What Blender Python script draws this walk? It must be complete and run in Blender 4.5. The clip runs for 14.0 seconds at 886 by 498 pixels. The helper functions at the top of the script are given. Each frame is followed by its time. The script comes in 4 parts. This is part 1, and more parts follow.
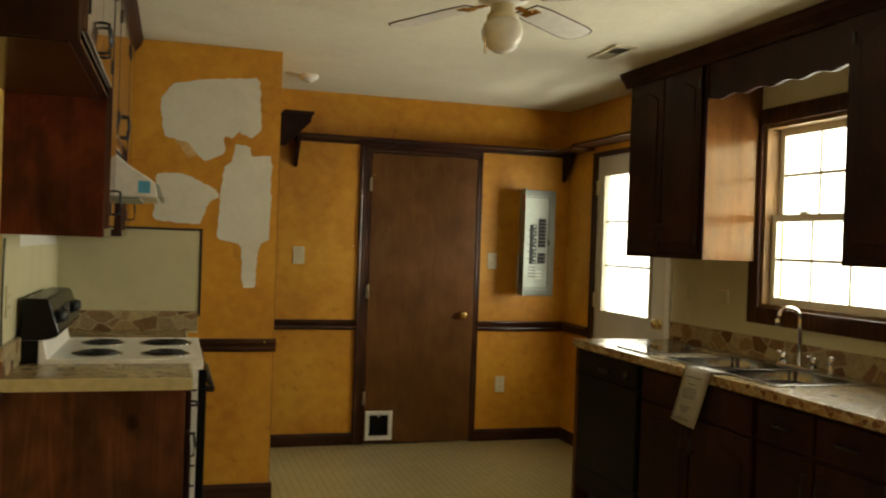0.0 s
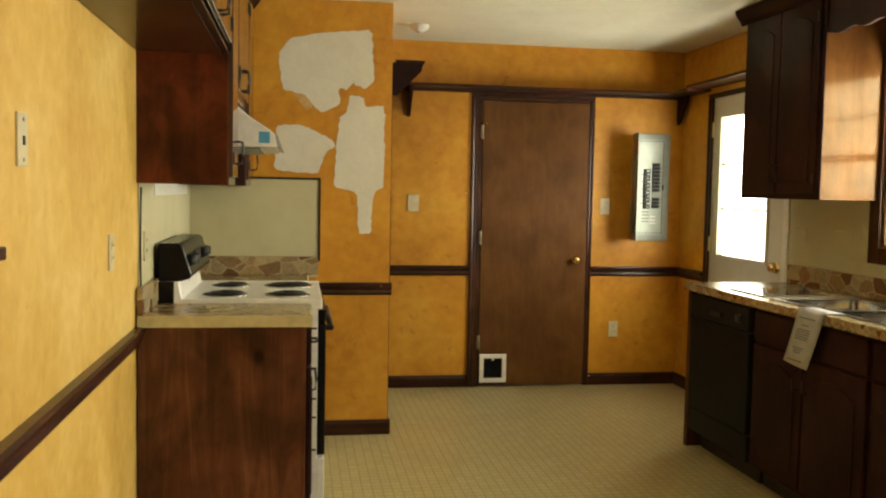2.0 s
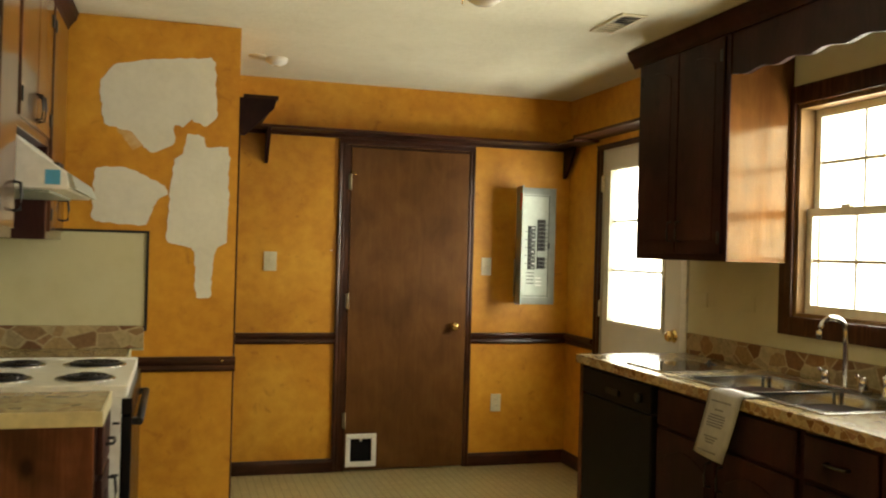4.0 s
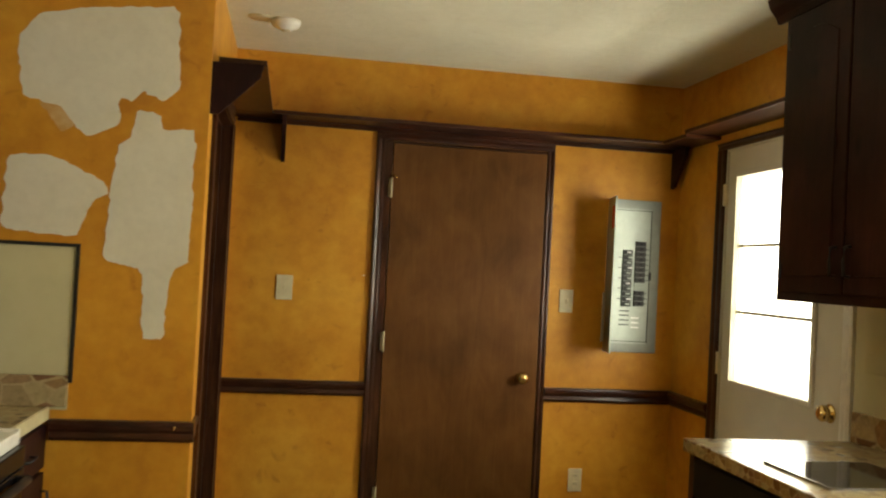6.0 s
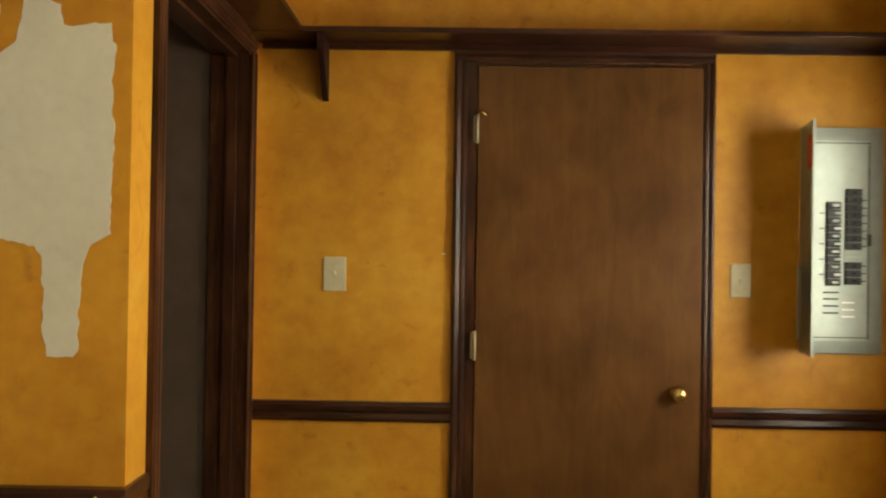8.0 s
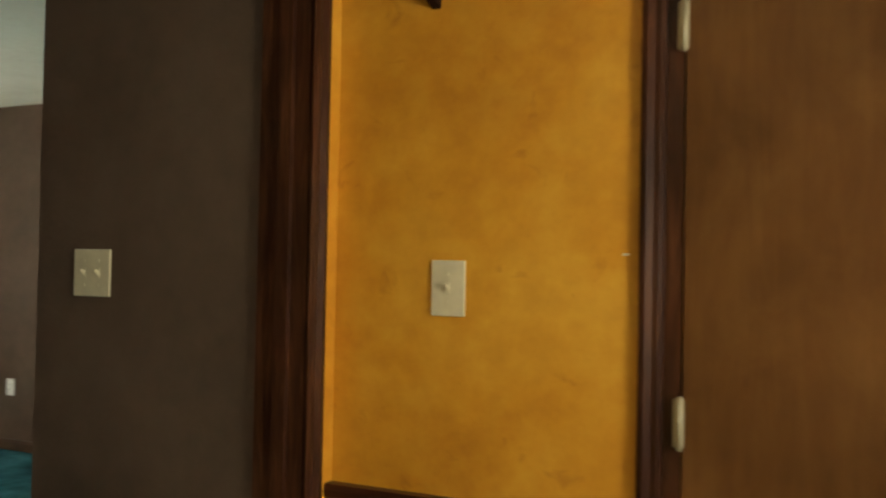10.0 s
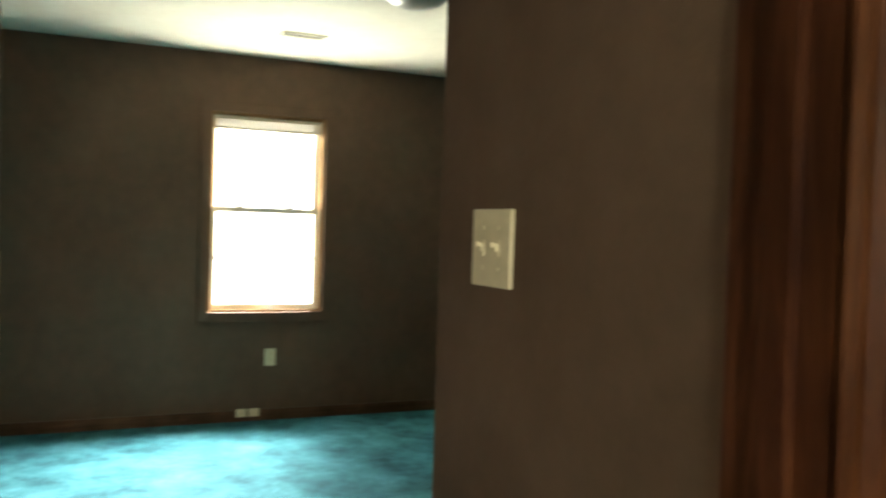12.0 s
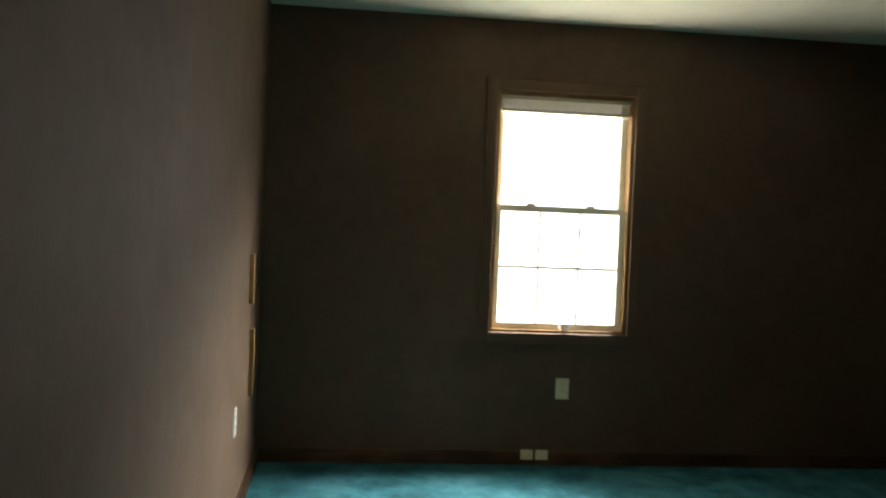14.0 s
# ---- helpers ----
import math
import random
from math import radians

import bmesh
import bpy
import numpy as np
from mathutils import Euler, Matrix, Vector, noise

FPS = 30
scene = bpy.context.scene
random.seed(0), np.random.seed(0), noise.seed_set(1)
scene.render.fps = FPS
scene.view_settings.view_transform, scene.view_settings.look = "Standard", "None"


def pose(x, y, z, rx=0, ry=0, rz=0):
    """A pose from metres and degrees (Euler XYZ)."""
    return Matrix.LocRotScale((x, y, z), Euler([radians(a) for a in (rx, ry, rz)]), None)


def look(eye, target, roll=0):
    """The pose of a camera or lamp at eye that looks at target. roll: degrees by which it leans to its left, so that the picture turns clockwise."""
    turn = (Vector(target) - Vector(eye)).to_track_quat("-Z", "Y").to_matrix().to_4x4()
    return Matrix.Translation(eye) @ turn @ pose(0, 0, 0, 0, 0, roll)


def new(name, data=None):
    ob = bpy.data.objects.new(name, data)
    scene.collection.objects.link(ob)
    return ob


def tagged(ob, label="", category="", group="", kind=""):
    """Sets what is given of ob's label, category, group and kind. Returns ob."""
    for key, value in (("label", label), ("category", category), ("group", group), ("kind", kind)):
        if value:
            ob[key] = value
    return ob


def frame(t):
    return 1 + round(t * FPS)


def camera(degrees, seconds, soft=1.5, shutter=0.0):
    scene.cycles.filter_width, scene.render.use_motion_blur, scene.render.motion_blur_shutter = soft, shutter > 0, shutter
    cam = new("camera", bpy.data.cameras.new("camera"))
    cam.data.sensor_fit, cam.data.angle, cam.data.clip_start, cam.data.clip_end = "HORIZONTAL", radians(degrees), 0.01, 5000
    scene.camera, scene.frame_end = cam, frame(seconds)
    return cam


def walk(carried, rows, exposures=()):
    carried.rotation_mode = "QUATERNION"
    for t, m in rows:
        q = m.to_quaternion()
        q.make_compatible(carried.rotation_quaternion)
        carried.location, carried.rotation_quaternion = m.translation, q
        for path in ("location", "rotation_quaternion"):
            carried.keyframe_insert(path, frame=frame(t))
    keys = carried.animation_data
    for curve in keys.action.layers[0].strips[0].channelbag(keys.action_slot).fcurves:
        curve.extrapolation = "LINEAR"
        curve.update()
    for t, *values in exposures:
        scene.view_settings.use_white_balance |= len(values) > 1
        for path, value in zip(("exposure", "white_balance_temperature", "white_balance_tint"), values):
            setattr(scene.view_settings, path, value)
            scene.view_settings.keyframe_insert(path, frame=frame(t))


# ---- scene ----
cam = camera(52.6, 14.0, soft=2.1, shutter=0.4)
PATH = [
    (0, (-0.145, -1.5, 1.419), (0.43, 0.415, 1.407), 2.0),
    (0.5, (-0.108, -1.584, 1.423), (0.352, 0.362, 1.403), 1.1),
    (1, (-0.115, -1.614, 1.412), (0.28, 0.345, 1.348), 0.6),
    (1.5, (-0.128, -1.61, 1.397), (0.243, 0.352, 1.275), 1.1),
    (2, (-0.121, -1.607, 1.39), (0.198, 0.363, 1.262), 1.1),
    (2.5, (-0.095, -1.571, 1.392), (0.252, 0.396, 1.288), 0.9),
    (3, (-0.048, -1.435, 1.391), (0.387, 0.517, 1.33), 0.3),
    (3.2, (-0.032, -1.339, 1.39), (0.477, 0.594, 1.352), 0.5),
    (5.3, (0.497, -0.177, 1.401), (1.082, 1.735, 1.421), 1.9),
    (5.5, (0.542, -0.044, 1.394), (1.073, 1.885, 1.403), 1.4),
    (6, (0.688, 0.282, 1.428), (1.024, 2.253, 1.475), 3.0),
    (6.5, (0.801, 0.573, 1.391), (1.144, 2.542, 1.459), 2.9),
    (7, (0.873, 0.869, 1.403), (1.239, 2.835, 1.438), 1.3),
    (7.5, (0.977, 1.205, 1.376), (1.125, 3.2, 1.42), 3.0),
    (7.7, (1.016, 1.333, 1.372), (1.093, 3.331, 1.395), 2.1),
    (9.8, (1.484, 2.772, 1.342), (0.716, 4.618, 1.4), 1.6),
    (10, (1.47, 2.912, 1.346), (0.613, 4.719, 1.392), 1.1),
    (10.5, (1.44, 3.3, 1.375), (0.158, 4.831, 1.434), 1.9),
    (11, (1.334, 3.541, 1.365), (-0.197, 4.827, 1.327), 1.6),
    (11.5, (1.13, 3.742, 1.361), (-0.518, 4.875, 1.34), 1.3),
    (12, (0.929, 3.898, 1.348), (-0.884, 4.742, 1.303), 1.8),
    (12.5, (0.751, 4.017, 1.346), (-1.182, 4.523, 1.268), 2.3),
    (13, (0.451, 4.073, 1.34), (-1.494, 4.536, 1.287), 1.5),
    (13.5, (0.129, 4.124, 1.324), (-1.838, 4.475, 1.234), 1.6),
    (14, (-0.206, 4.171, 1.33), (-2.192, 4.394, 1.274), 2.4),
]
EXPOSURES = [(0.0, -0.90), (0.5, -0.17), (1.0, -0.03), (1.5, -0.01), (2.0, -0.05), (3.0, -0.10), (5.5, -0.40), (6.5, -0.37), (7.5, -0.25), (10.0, -0.23), (11.0, -0.07), (11.5, 0.12), (12.0, 0.2), (12.5, -0.15), (13.0, -0.62), (13.5, -0.9), (14.0, -1.1)]
walk(cam, [(t, look(eye, target, roll)) for t, eye, target, roll in PATH], EXPOSURES)

# ---- light ----
world = bpy.data.worlds.new("daylight")
scene.world = world
world.use_nodes = True
wn = world.node_tree.nodes
sky = wn.new("ShaderNodeTexSky")
sky.sky_type, sky.sun_disc = "NISHITA", False
sky.sun_elevation, sky.sun_rotation = radians(50), radians(120)
wn["Background"].inputs[1].default_value = 0.12
world.node_tree.links.new(sky.outputs[0], wn["Background"].inputs[0])


def window_light(name, eye, target, wide, high, watts, color=(1, 0.97, 0.92)):
    data = bpy.data.lights.new(name, "AREA")
    data.shape, data.size, data.size_y, data.energy, data.color = "RECTANGLE", wide, high, watts, color
    ob = new(name, data)
    ob.matrix_world = look(eye, target)
    return ob


WARM = (1.0, 0.94, 0.74)
window_light("daylight_kitchen_window", (2.764, 1.88, 1.61), (2.0, 1.88, 1.61), 0.82, 0.86, 55, WARM)
window_light("daylight_entry_door", (2.715, 3.71, 1.46), (2.0, 3.71, 1.46), 0.88, 1.15, 46, WARM)
# Added lamp in an assumed, unseen window; brightens the west wall.
window_light("fill_assumed_window", (2.764, -0.85, 1.35), (2.0, -0.85, 1.35), 1.25, 1.5, 47, WARM)
window_light("daylight_living_room", (-5.216, 5.382, 1.412), (-3.0, 5.382, 1.412), 0.745, 1.30, 56, (1.0, 0.95, 0.85))
# Added lamp high outside the window, standing in for light from the sky.
window_light("sky_fill_living_room", (-6.75, 7.5, 3.7), (-5.1, 5.4, 1.35), 4.2, 2.0, 12500, (1.0, 0.97, 0.90))

# ---- materials ----


def material(name, rough=0.6, metal=0.0):
    m = bpy.data.materials.new(name)
    m.use_nodes = True
    b = m.node_tree.nodes["Principled BSDF"]
    b.inputs["Roughness"].default_value, b.inputs["Metallic"].default_value = rough, metal
    return m, m.node_tree.nodes, m.node_tree.links, b


def coords(nodes, links, scale=(1, 1, 1)):
    geo = nodes.new("ShaderNodeNewGeometry")
    mp = nodes.new("ShaderNodeMapping")
    mp.inputs["Scale"].default_value = scale
    links.new(geo.outputs["Position"], mp.inputs["Vector"])
    return mp.outputs["Vector"]


def noise_tex(nodes, links, vec, scale, detail=4.0, rough=0.55, distortion=0.0):
    n = nodes.new("ShaderNodeTexNoise")
    n.inputs["Scale"].default_value, n.inputs["Detail"].default_value = scale, detail
    n.inputs["Roughness"].default_value, n.inputs["Distortion"].default_value = rough, distortion
    links.new(vec, n.inputs["Vector"])
    return n.outputs["Fac"]


def ramp(nodes, links, fac, stops):
    r = nodes.new("ShaderNodeValToRGB")
    el = r.color_ramp.elements
    el[0].position, el[0].color = stops[0][0], (*stops[0][1], 1)
    el[1].position, el[1].color = stops[-1][0], (*stops[-1][1], 1)
    for p, c in stops[1:-1]:
        e = el.new(p)
        e.color = (*c, 1)
    links.new(fac, r.inputs["Fac"])
    return r.outputs["Color"]


def mix(nodes, links, a, b, fac, how="MIX"):
    n = nodes.new("ShaderNodeMix")
    n.data_type, n.blend_type = "RGBA", how
    if isinstance(fac, (int, float)):
        n.inputs[0].default_value = fac
    else:
        links.new(fac, n.inputs[0])
    for value, slot in ((a, 6), (b, 7)):
        if isinstance(value, tuple):
            n.inputs[slot].default_value = (*value, 1)
        else:
            links.new(value, n.inputs[slot])
    return n.outputs[2]


def relief(nodes, links, b, height, strength, distance=0.01):
    n = nodes.new("ShaderNodeBump")
    n.inputs["Strength"].default_value, n.inputs["Distance"].default_value = strength, distance
    links.new(height, n.inputs["Height"])
    links.new(n.outputs["Normal"], b.inputs["Normal"])


def painted(name, dark, mid, light, rough=0.5, scale=2.2, bump=0.12, fine=60, gloss=0.4, marks=0.0):
    m, n, l, b = material(name, rough)
    v = coords(n, l)
    big = noise_tex(n, l, v, scale, 5, 0.6, 0.4)
    small = noise_tex(n, l, v, scale * 7, 4, 0.6)
    c1 = ramp(n, l, big, [(0.3, dark), (0.5, mid), (0.72, light)])
    c2 = ramp(n, l, small, [(0.3, dark), (0.5, mid), (0.7, light)])
    c = mix(n, l, c1, c2, 0.35)
    if marks:
        spots = ramp(n, l, noise_tex(n, l, v, 11, 3, 0.5, 0.8), [(0.63, (1, 1, 1)), (0.74, (0.62, 0.5, 0.4))])
        c = mix(n, l, c, spots, marks, "MULTIPLY")
    l.new(c, b.inputs["Base Color"])
    b.inputs["Specular IOR Level"].default_value = gloss
    relief(n, l, b, noise_tex(n, l, v, fine, 3), bump, 0.004)
    return m


def wood(name, dark, mid, light, rough=0.4, axis="z", knots=True, coat=0.0, grain=1.0, blotch_low=0.45, spec=0.12, smooth=0.0, coat_rough=0.16):
    m, n, l, b = material(name, rough)
    b.inputs["Specular IOR Level"].default_value = spec
    s = {"x": (1.2, 14, 14), "y": (14, 1.2, 14), "z": (14, 14, 1.2)}[axis]
    v = coords(n, l, tuple(grain * q for q in s))
    streak = noise_tex(n, l, v, 1.6, 7, 0.7, 1.6)
    col = ramp(n, l, streak, [(0.25, dark), (0.5, mid), (0.75, light)])
    if smooth:
        cloud = noise_tex(n, l, coords(n, l, (1, 1, 0.6)), 6.5, 6, 0.62, 0.7)
        col = mix(n, l, col, ramp(n, l, cloud, [(0.3, dark), (0.5, mid), (0.72, light)]), smooth)
    blotch = noise_tex(n, l, coords(n, l), 3.5, 3, 0.5, 0.3)
    col = mix(n, l, col, ramp(n, l, blotch, [(0.35, (blotch_low, blotch_low * 0.95, blotch_low * 0.9)), (0.65, (1.15, 1.1, 1.05))]), 0.8, "MULTIPLY")
    if knots:
        vo = n.new("ShaderNodeTexVoronoi")
        vo.inputs["Scale"].default_value = 4.5
        l.new(coords(n, l, (1, 1, 0.7)), vo.inputs["Vector"])
        k = ramp(n, l, vo.outputs["Distance"], [(0.05, (0.16, 0.11, 0.10)), (0.13, (1, 1, 1))])
        col = mix(n, l, col, k, 0.85, "MULTIPLY")
    l.new(col, b.inputs["Base Color"])
    b.inputs["Coat Weight"].default_value = coat
    b.inputs["Coat Roughness"].default_value = coat_rough
    relief(n, l, b, streak, 0.15, 0.003)
    return m


def plain(name, color, rough=0.5, metal=0.0, spread=0.08, scale=25, bump=0.03):
    m, n, l, b = material(name, rough, metal)
    v = coords(n, l)
    f = noise_tex(n, l, v, scale, 4)
    lo, hi = tuple(c * (1 - spread) for c in color), tuple(min(1, c * (1 + spread)) for c in color)
    l.new(ramp(n, l, f, [(0.3, lo), (0.7, hi)]), b.inputs["Base Color"])
    if bump:
        relief(n, l, b, f, bump, 0.002)
    return m


ORANGE = painted("sponged_orange_paint", (0.44, 0.172, 0.011), (0.60, 0.272, 0.020), (0.72, 0.385, 0.042), 0.45, marks=0.55)
# Lighter, yellower version of ORANGE, used on the west wall only.
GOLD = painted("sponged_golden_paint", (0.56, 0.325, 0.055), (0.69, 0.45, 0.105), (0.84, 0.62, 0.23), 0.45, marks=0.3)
CREAM_WALL = painted("cream_backsplash_panel", (0.50, 0.465, 0.27), (0.58, 0.54, 0.33), (0.62, 0.585, 0.385), 0.45, 1.2, 0.05)
TAUPE = painted("taupe_wall_paint", (0.082, 0.055, 0.037), (0.108, 0.071, 0.047), (0.138, 0.091, 0.061), 0.75, 1.6, 0.3, 70, 0.10)
CEILING = painted("textured_ceiling_paint", (0.76, 0.73, 0.58), (0.83, 0.80, 0.645), (0.88, 0.855, 0.71), 0.85, 3.0, 0.65, 40, marks=0.12)
SPACKLE = painted("white_wall_primer", (0.66, 0.625, 0.51), (0.74, 0.705, 0.58), (0.80, 0.765, 0.64), 0.7, 5.0, 0.25, 40)
DARK_WOOD = wood("dark_stained_cabinet_wood", (0.012, 0.0040, 0.0041), (0.030, 0.0092, 0.0082), (0.059, 0.0195, 0.0148), 0.5, coat=0.05, coat_rough=0.3, smooth=0.6, blotch_low=0.4)
PANEL_WOOD = wood("stained_end_panel_wood", (0.044, 0.0135, 0.0080), (0.120, 0.042, 0.0205), (0.245, 0.108, 0.050), 0.42, coat=0.2, grain=0.62, blotch_low=0.32, smooth=0.3)
SIDE_WOOD = wood("mahogany_stained_side", (0.030, 0.0058, 0.0040), (0.120, 0.0250, 0.0118), (0.260, 0.066, 0.028), 0.40, coat=0.15, grain=0.45, blotch_low=0.2, smooth=0.6)
# DARK_WOOD's stain lightened in colour for fronts lit by the windows.
LIT_FRONT_WOOD = wood("lit_lacquered_cabinet_front", (0.030, 0.0100, 0.0050), (0.075, 0.026, 0.0125), (0.140, 0.056, 0.026), 0.3, coat=1.0, grain=0.6, coat_rough=0.07, spec=0.4, smooth=0.3)
# Cabinet wood again; the amber tint paints gold into the window's glare.
GLARE_END = wood("glossy_amber_glare_end", (0.055, 0.020, 0.006), (0.092, 0.037, 0.010), (0.145, 0.066, 0.019), 0.16, knots=False, coat=0.05, grain=0.36, blotch_low=0.6, spec=0.26, smooth=0.4, coat_rough=0.10)
GLARE_END.node_tree.nodes["Principled BSDF"].inputs["Specular Tint"].default_value = (1.0, 0.80, 0.46, 1)
DOOR_WOOD = wood("brown_stained_flush_door", (0.078, 0.031, 0.008), (0.118, 0.051, 0.0135), (0.160, 0.076, 0.021), 0.42, knots=False, coat=0.15, grain=0.9, blotch_low=0.78, smooth=0.55, coat_rough=0.3)
TRIM = wood("dark_stained_trim", (0.022, 0.007, 0.004), (0.050, 0.0165, 0.009), (0.088, 0.031, 0.015), 0.38, "x", False, 0.4, coat_rough=0.2)
TRIM_V = wood("dark_stained_casing", (0.020, 0.0065, 0.004), (0.056, 0.0195, 0.009), (0.125, 0.050, 0.020), 0.38, "z", False, 0.3, coat_rough=0.22)
BAR_ORANGE = wood("orange_brown_bar", (0.30, 0.17, 0.07), (0.42, 0.25, 0.11), (0.52, 0.33, 0.16), 0.5, "z", False)
LINER = wood("varnished_window_liner", (0.13, 0.075, 0.030), (0.20, 0.120, 0.050), (0.27, 0.170, 0.075), 0.4, "z", False)
WHITE = plain("white_enamel", (0.82, 0.81, 0.75), 0.28)
IVORY = plain("ivory_plastic", (0.66, 0.59, 0.39), 0.35)
CREAM_DOOR = plain("cream_painted_door", (0.60, 0.56, 0.42), 0.42, spread=0.05, scale=6)
VINYL_WHITE = plain("white_vinyl_frame", (0.74, 0.72, 0.62), 0.35)
BLACK = plain("black_enamel", (0.007, 0.007, 0.008), 0.24)
DISH_BLACK = plain("dull_black_appliance_front", (0.009, 0.0092, 0.0105), 0.45)
DISH_BLACK.node_tree.nodes["Principled BSDF"].inputs["Specular IOR Level"].default_value = 0.14
BLACK.node_tree.nodes["Principled BSDF"].inputs["Specular IOR Level"].default_value = 0.15
DARK_GLASS = plain("dark_polished_glass", (0.008, 0.008, 0.009), 0.06)
BLACK_MATTE = plain("black_matte_plastic", (0.012, 0.012, 0.013), 0.45)
COIL = plain("burner_coil_iron", (0.018, 0.016, 0.016), 0.45, 0.4)
CHROME = plain("chrome", (0.72, 0.72, 0.72), 0.12, 1.0, 0.02, 10, 0)
STEEL = plain("brushed_stainless_steel", (0.37, 0.37, 0.355), 0.26, 1.0, 0.06, 60, 0.03)
BRASS = plain("polished_brass", (0.75, 0.55, 0.22), 0.18, 1.0, 0.04, 20, 0)
PANEL_GREY = plain("grey_enamelled_steel", (0.27, 0.30, 0.265), 0.36, 0.2)
PANEL_LIGHT = plain("galvanised_inner_cover", (0.36, 0.40, 0.355), 0.3, 0.35)
OLD_BRASS = plain("dull_painted_hinge", (0.42, 0.37, 0.24), 0.4, 0.2)
PAPER = plain("white_paper", (0.78, 0.77, 0.76), 0.8)
INK = plain("grey_print", (0.28, 0.28, 0.30), 0.8)
BLUE = plain("blue_masking_tape", (0.10, 0.42, 0.66), 0.6)
RED = plain("red_sticker", (0.6, 0.06, 0.03), 0.6)
GREY_GREEN = plain("grey_lamp_glass", (0.68, 0.66, 0.57), 0.28)
BROWN_DISC = plain("brown_ceiling_disc", (0.42, 0.30, 0.20), 0.85, spread=0.15, scale=9)
FROST = plain("opal_glass", (0.80, 0.76, 0.66), 0.15)
BLIND = plain("cream_blind_slats", (0.52, 0.48, 0.36), 0.5)
CONCRETE = plain("porch_concrete", (0.42, 0.40, 0.37), 0.85)
GRASS = plain("distant_lawn", (0.16, 0.20, 0.08), 0.9, spread=0.3, scale=3)


def make_glass():
    m, n, l, b = material("window_glass", 0.02)
    b.inputs["Transmission Weight"].default_value, b.inputs["IOR"].default_value = 1.0, 1.45
    b.inputs["Base Color"].default_value = (0.96, 0.98, 0.97, 1)
    return m


GLASS = make_glass()


def make_vinyl():
    m, n, l, b = material("patterned_vinyl_floor", 0.34)
    v = coords(n, l)
    br = n.new("ShaderNodeTexBrick")
    br.offset = 0.0
    br.inputs["Scale"].default_value = 1.0
    br.inputs["Brick Width"].default_value, br.inputs["Row Height"].default_value = 0.046, 0.046
    br.inputs["Mortar Size"].default_value, br.inputs["Mortar Smooth"].default_value = 0.005, 0.8
    br.inputs["Color1"].default_value = (0.50, 0.425, 0.205, 1)
    br.inputs["Color2"].default_value = (0.57, 0.495, 0.255, 1)
    br.inputs["Mortar"].default_value = (0.36, 0.29, 0.13, 1)
    l.new(v, br.inputs["Vector"])
    speck = ramp(n, l, noise_tex(n, l, v, 90, 3), [(0.35, (0.82, 0.8, 0.76)), (0.6, (1.05, 1.04, 1.0))])
    stain = ramp(n, l, noise_tex(n, l, v, 1.3, 4), [(0.3, (0.86, 0.84, 0.8)), (0.6, (1, 1, 1))])
    c = mix(n, l, br.outputs["Color"], speck, 0.8, "MULTIPLY")
    l.new(mix(n, l, c, stain, 0.8, "MULTIPLY"), b.inputs["Base Color"])
    relief(n, l, b, br.outputs["Fac"], -0.25, 0.002)
    return m


VINYL = make_vinyl()


def make_carpet():
    m, n, l, b = material("teal_carpet", 0.95)
    v = coords(n, l)
    wear = noise_tex(n, l, v, 2.8, 8, 0.70, 0.1)
    c1 = ramp(n, l, wear, [(0.34, (0.012, 0.062, 0.074)), (0.49, (0.034, 0.150, 0.180)), (0.66, (0.078, 0.255, 0.300))])
    tuft = ramp(n, l, noise_tex(n, l, v, 220, 2), [(0.3, (0.6, 0.6, 0.6)), (0.7, (1.2, 1.2, 1.2))])
    l.new(mix(n, l, c1, tuft, 0.7, "MULTIPLY"), b.inputs["Base Color"])
    b.inputs["Specular IOR Level"].default_value = 0.1
    relief(n, l, b, noise_tex(n, l, v, 160, 3), 0.8, 0.01)
    return m


CARPET = make_carpet()


def make_laminate(name, scale, tan=0.0):
    m, n, l, b = material(name, 0.23)
    b.inputs["Specular IOR Level"].default_value = 0.75
    v = coords(n, l)
    vo = n.new("ShaderNodeTexVoronoi")
    vo.inputs["Scale"].default_value = scale
    l.new(coords(n, l, (1, 1, 1.4)), vo.inputs["Vector"])
    sep = n.new("ShaderNodeSeparateColor")
    l.new(vo.outputs["Color"], sep.inputs[0])
    cell = ramp(n, l, sep.outputs[0], [(0.08, (0.17, 0.085, 0.042)), (0.3, (0.36, 0.25, 0.12)), (0.5, (0.25, 0.135, 0.075)), (0.72, (0.33, 0.28, 0.155)), (0.95, (0.47, 0.36, 0.19))])
    edge = n.new("ShaderNodeTexVoronoi")
    edge.feature = "DISTANCE_TO_EDGE"
    edge.inputs["Scale"].default_value = scale
    l.new(coords(n, l, (1, 1, 1.4)), edge.inputs["Vector"])
    joint = ramp(n, l, edge.outputs["Distance"], [(0.02, (1, 1, 1)), (0.06, (0, 0, 0))])
    c = mix(n, l, cell, (0.42, 0.33, 0.19), joint)
    speck = ramp(n, l, noise_tex(n, l, v, 60, 4), [(0.3, (0.7, 0.68, 0.64)), (0.65, (1.1, 1.08, 1.05))])
    c = mix(n, l, c, speck, 0.8, "MULTIPLY")
    if tan:
        c = mix(n, l, c, (0.32, 0.26, 0.125), tan)
    l.new(c, b.inputs["Base Color"])
    return m


STONE_LAM = make_laminate("flagstone_pattern_laminate", 10)
TOP_LAM = make_laminate("mottled_tan_laminate", 26, 0.5)
RIM_LAM = make_laminate("mottled_brown_edge_laminate", 30)
EDGE_LAM = plain("pale_laminate_edge", (0.51, 0.46, 0.27), 0.35, spread=0.15)

# ---- building helpers ----


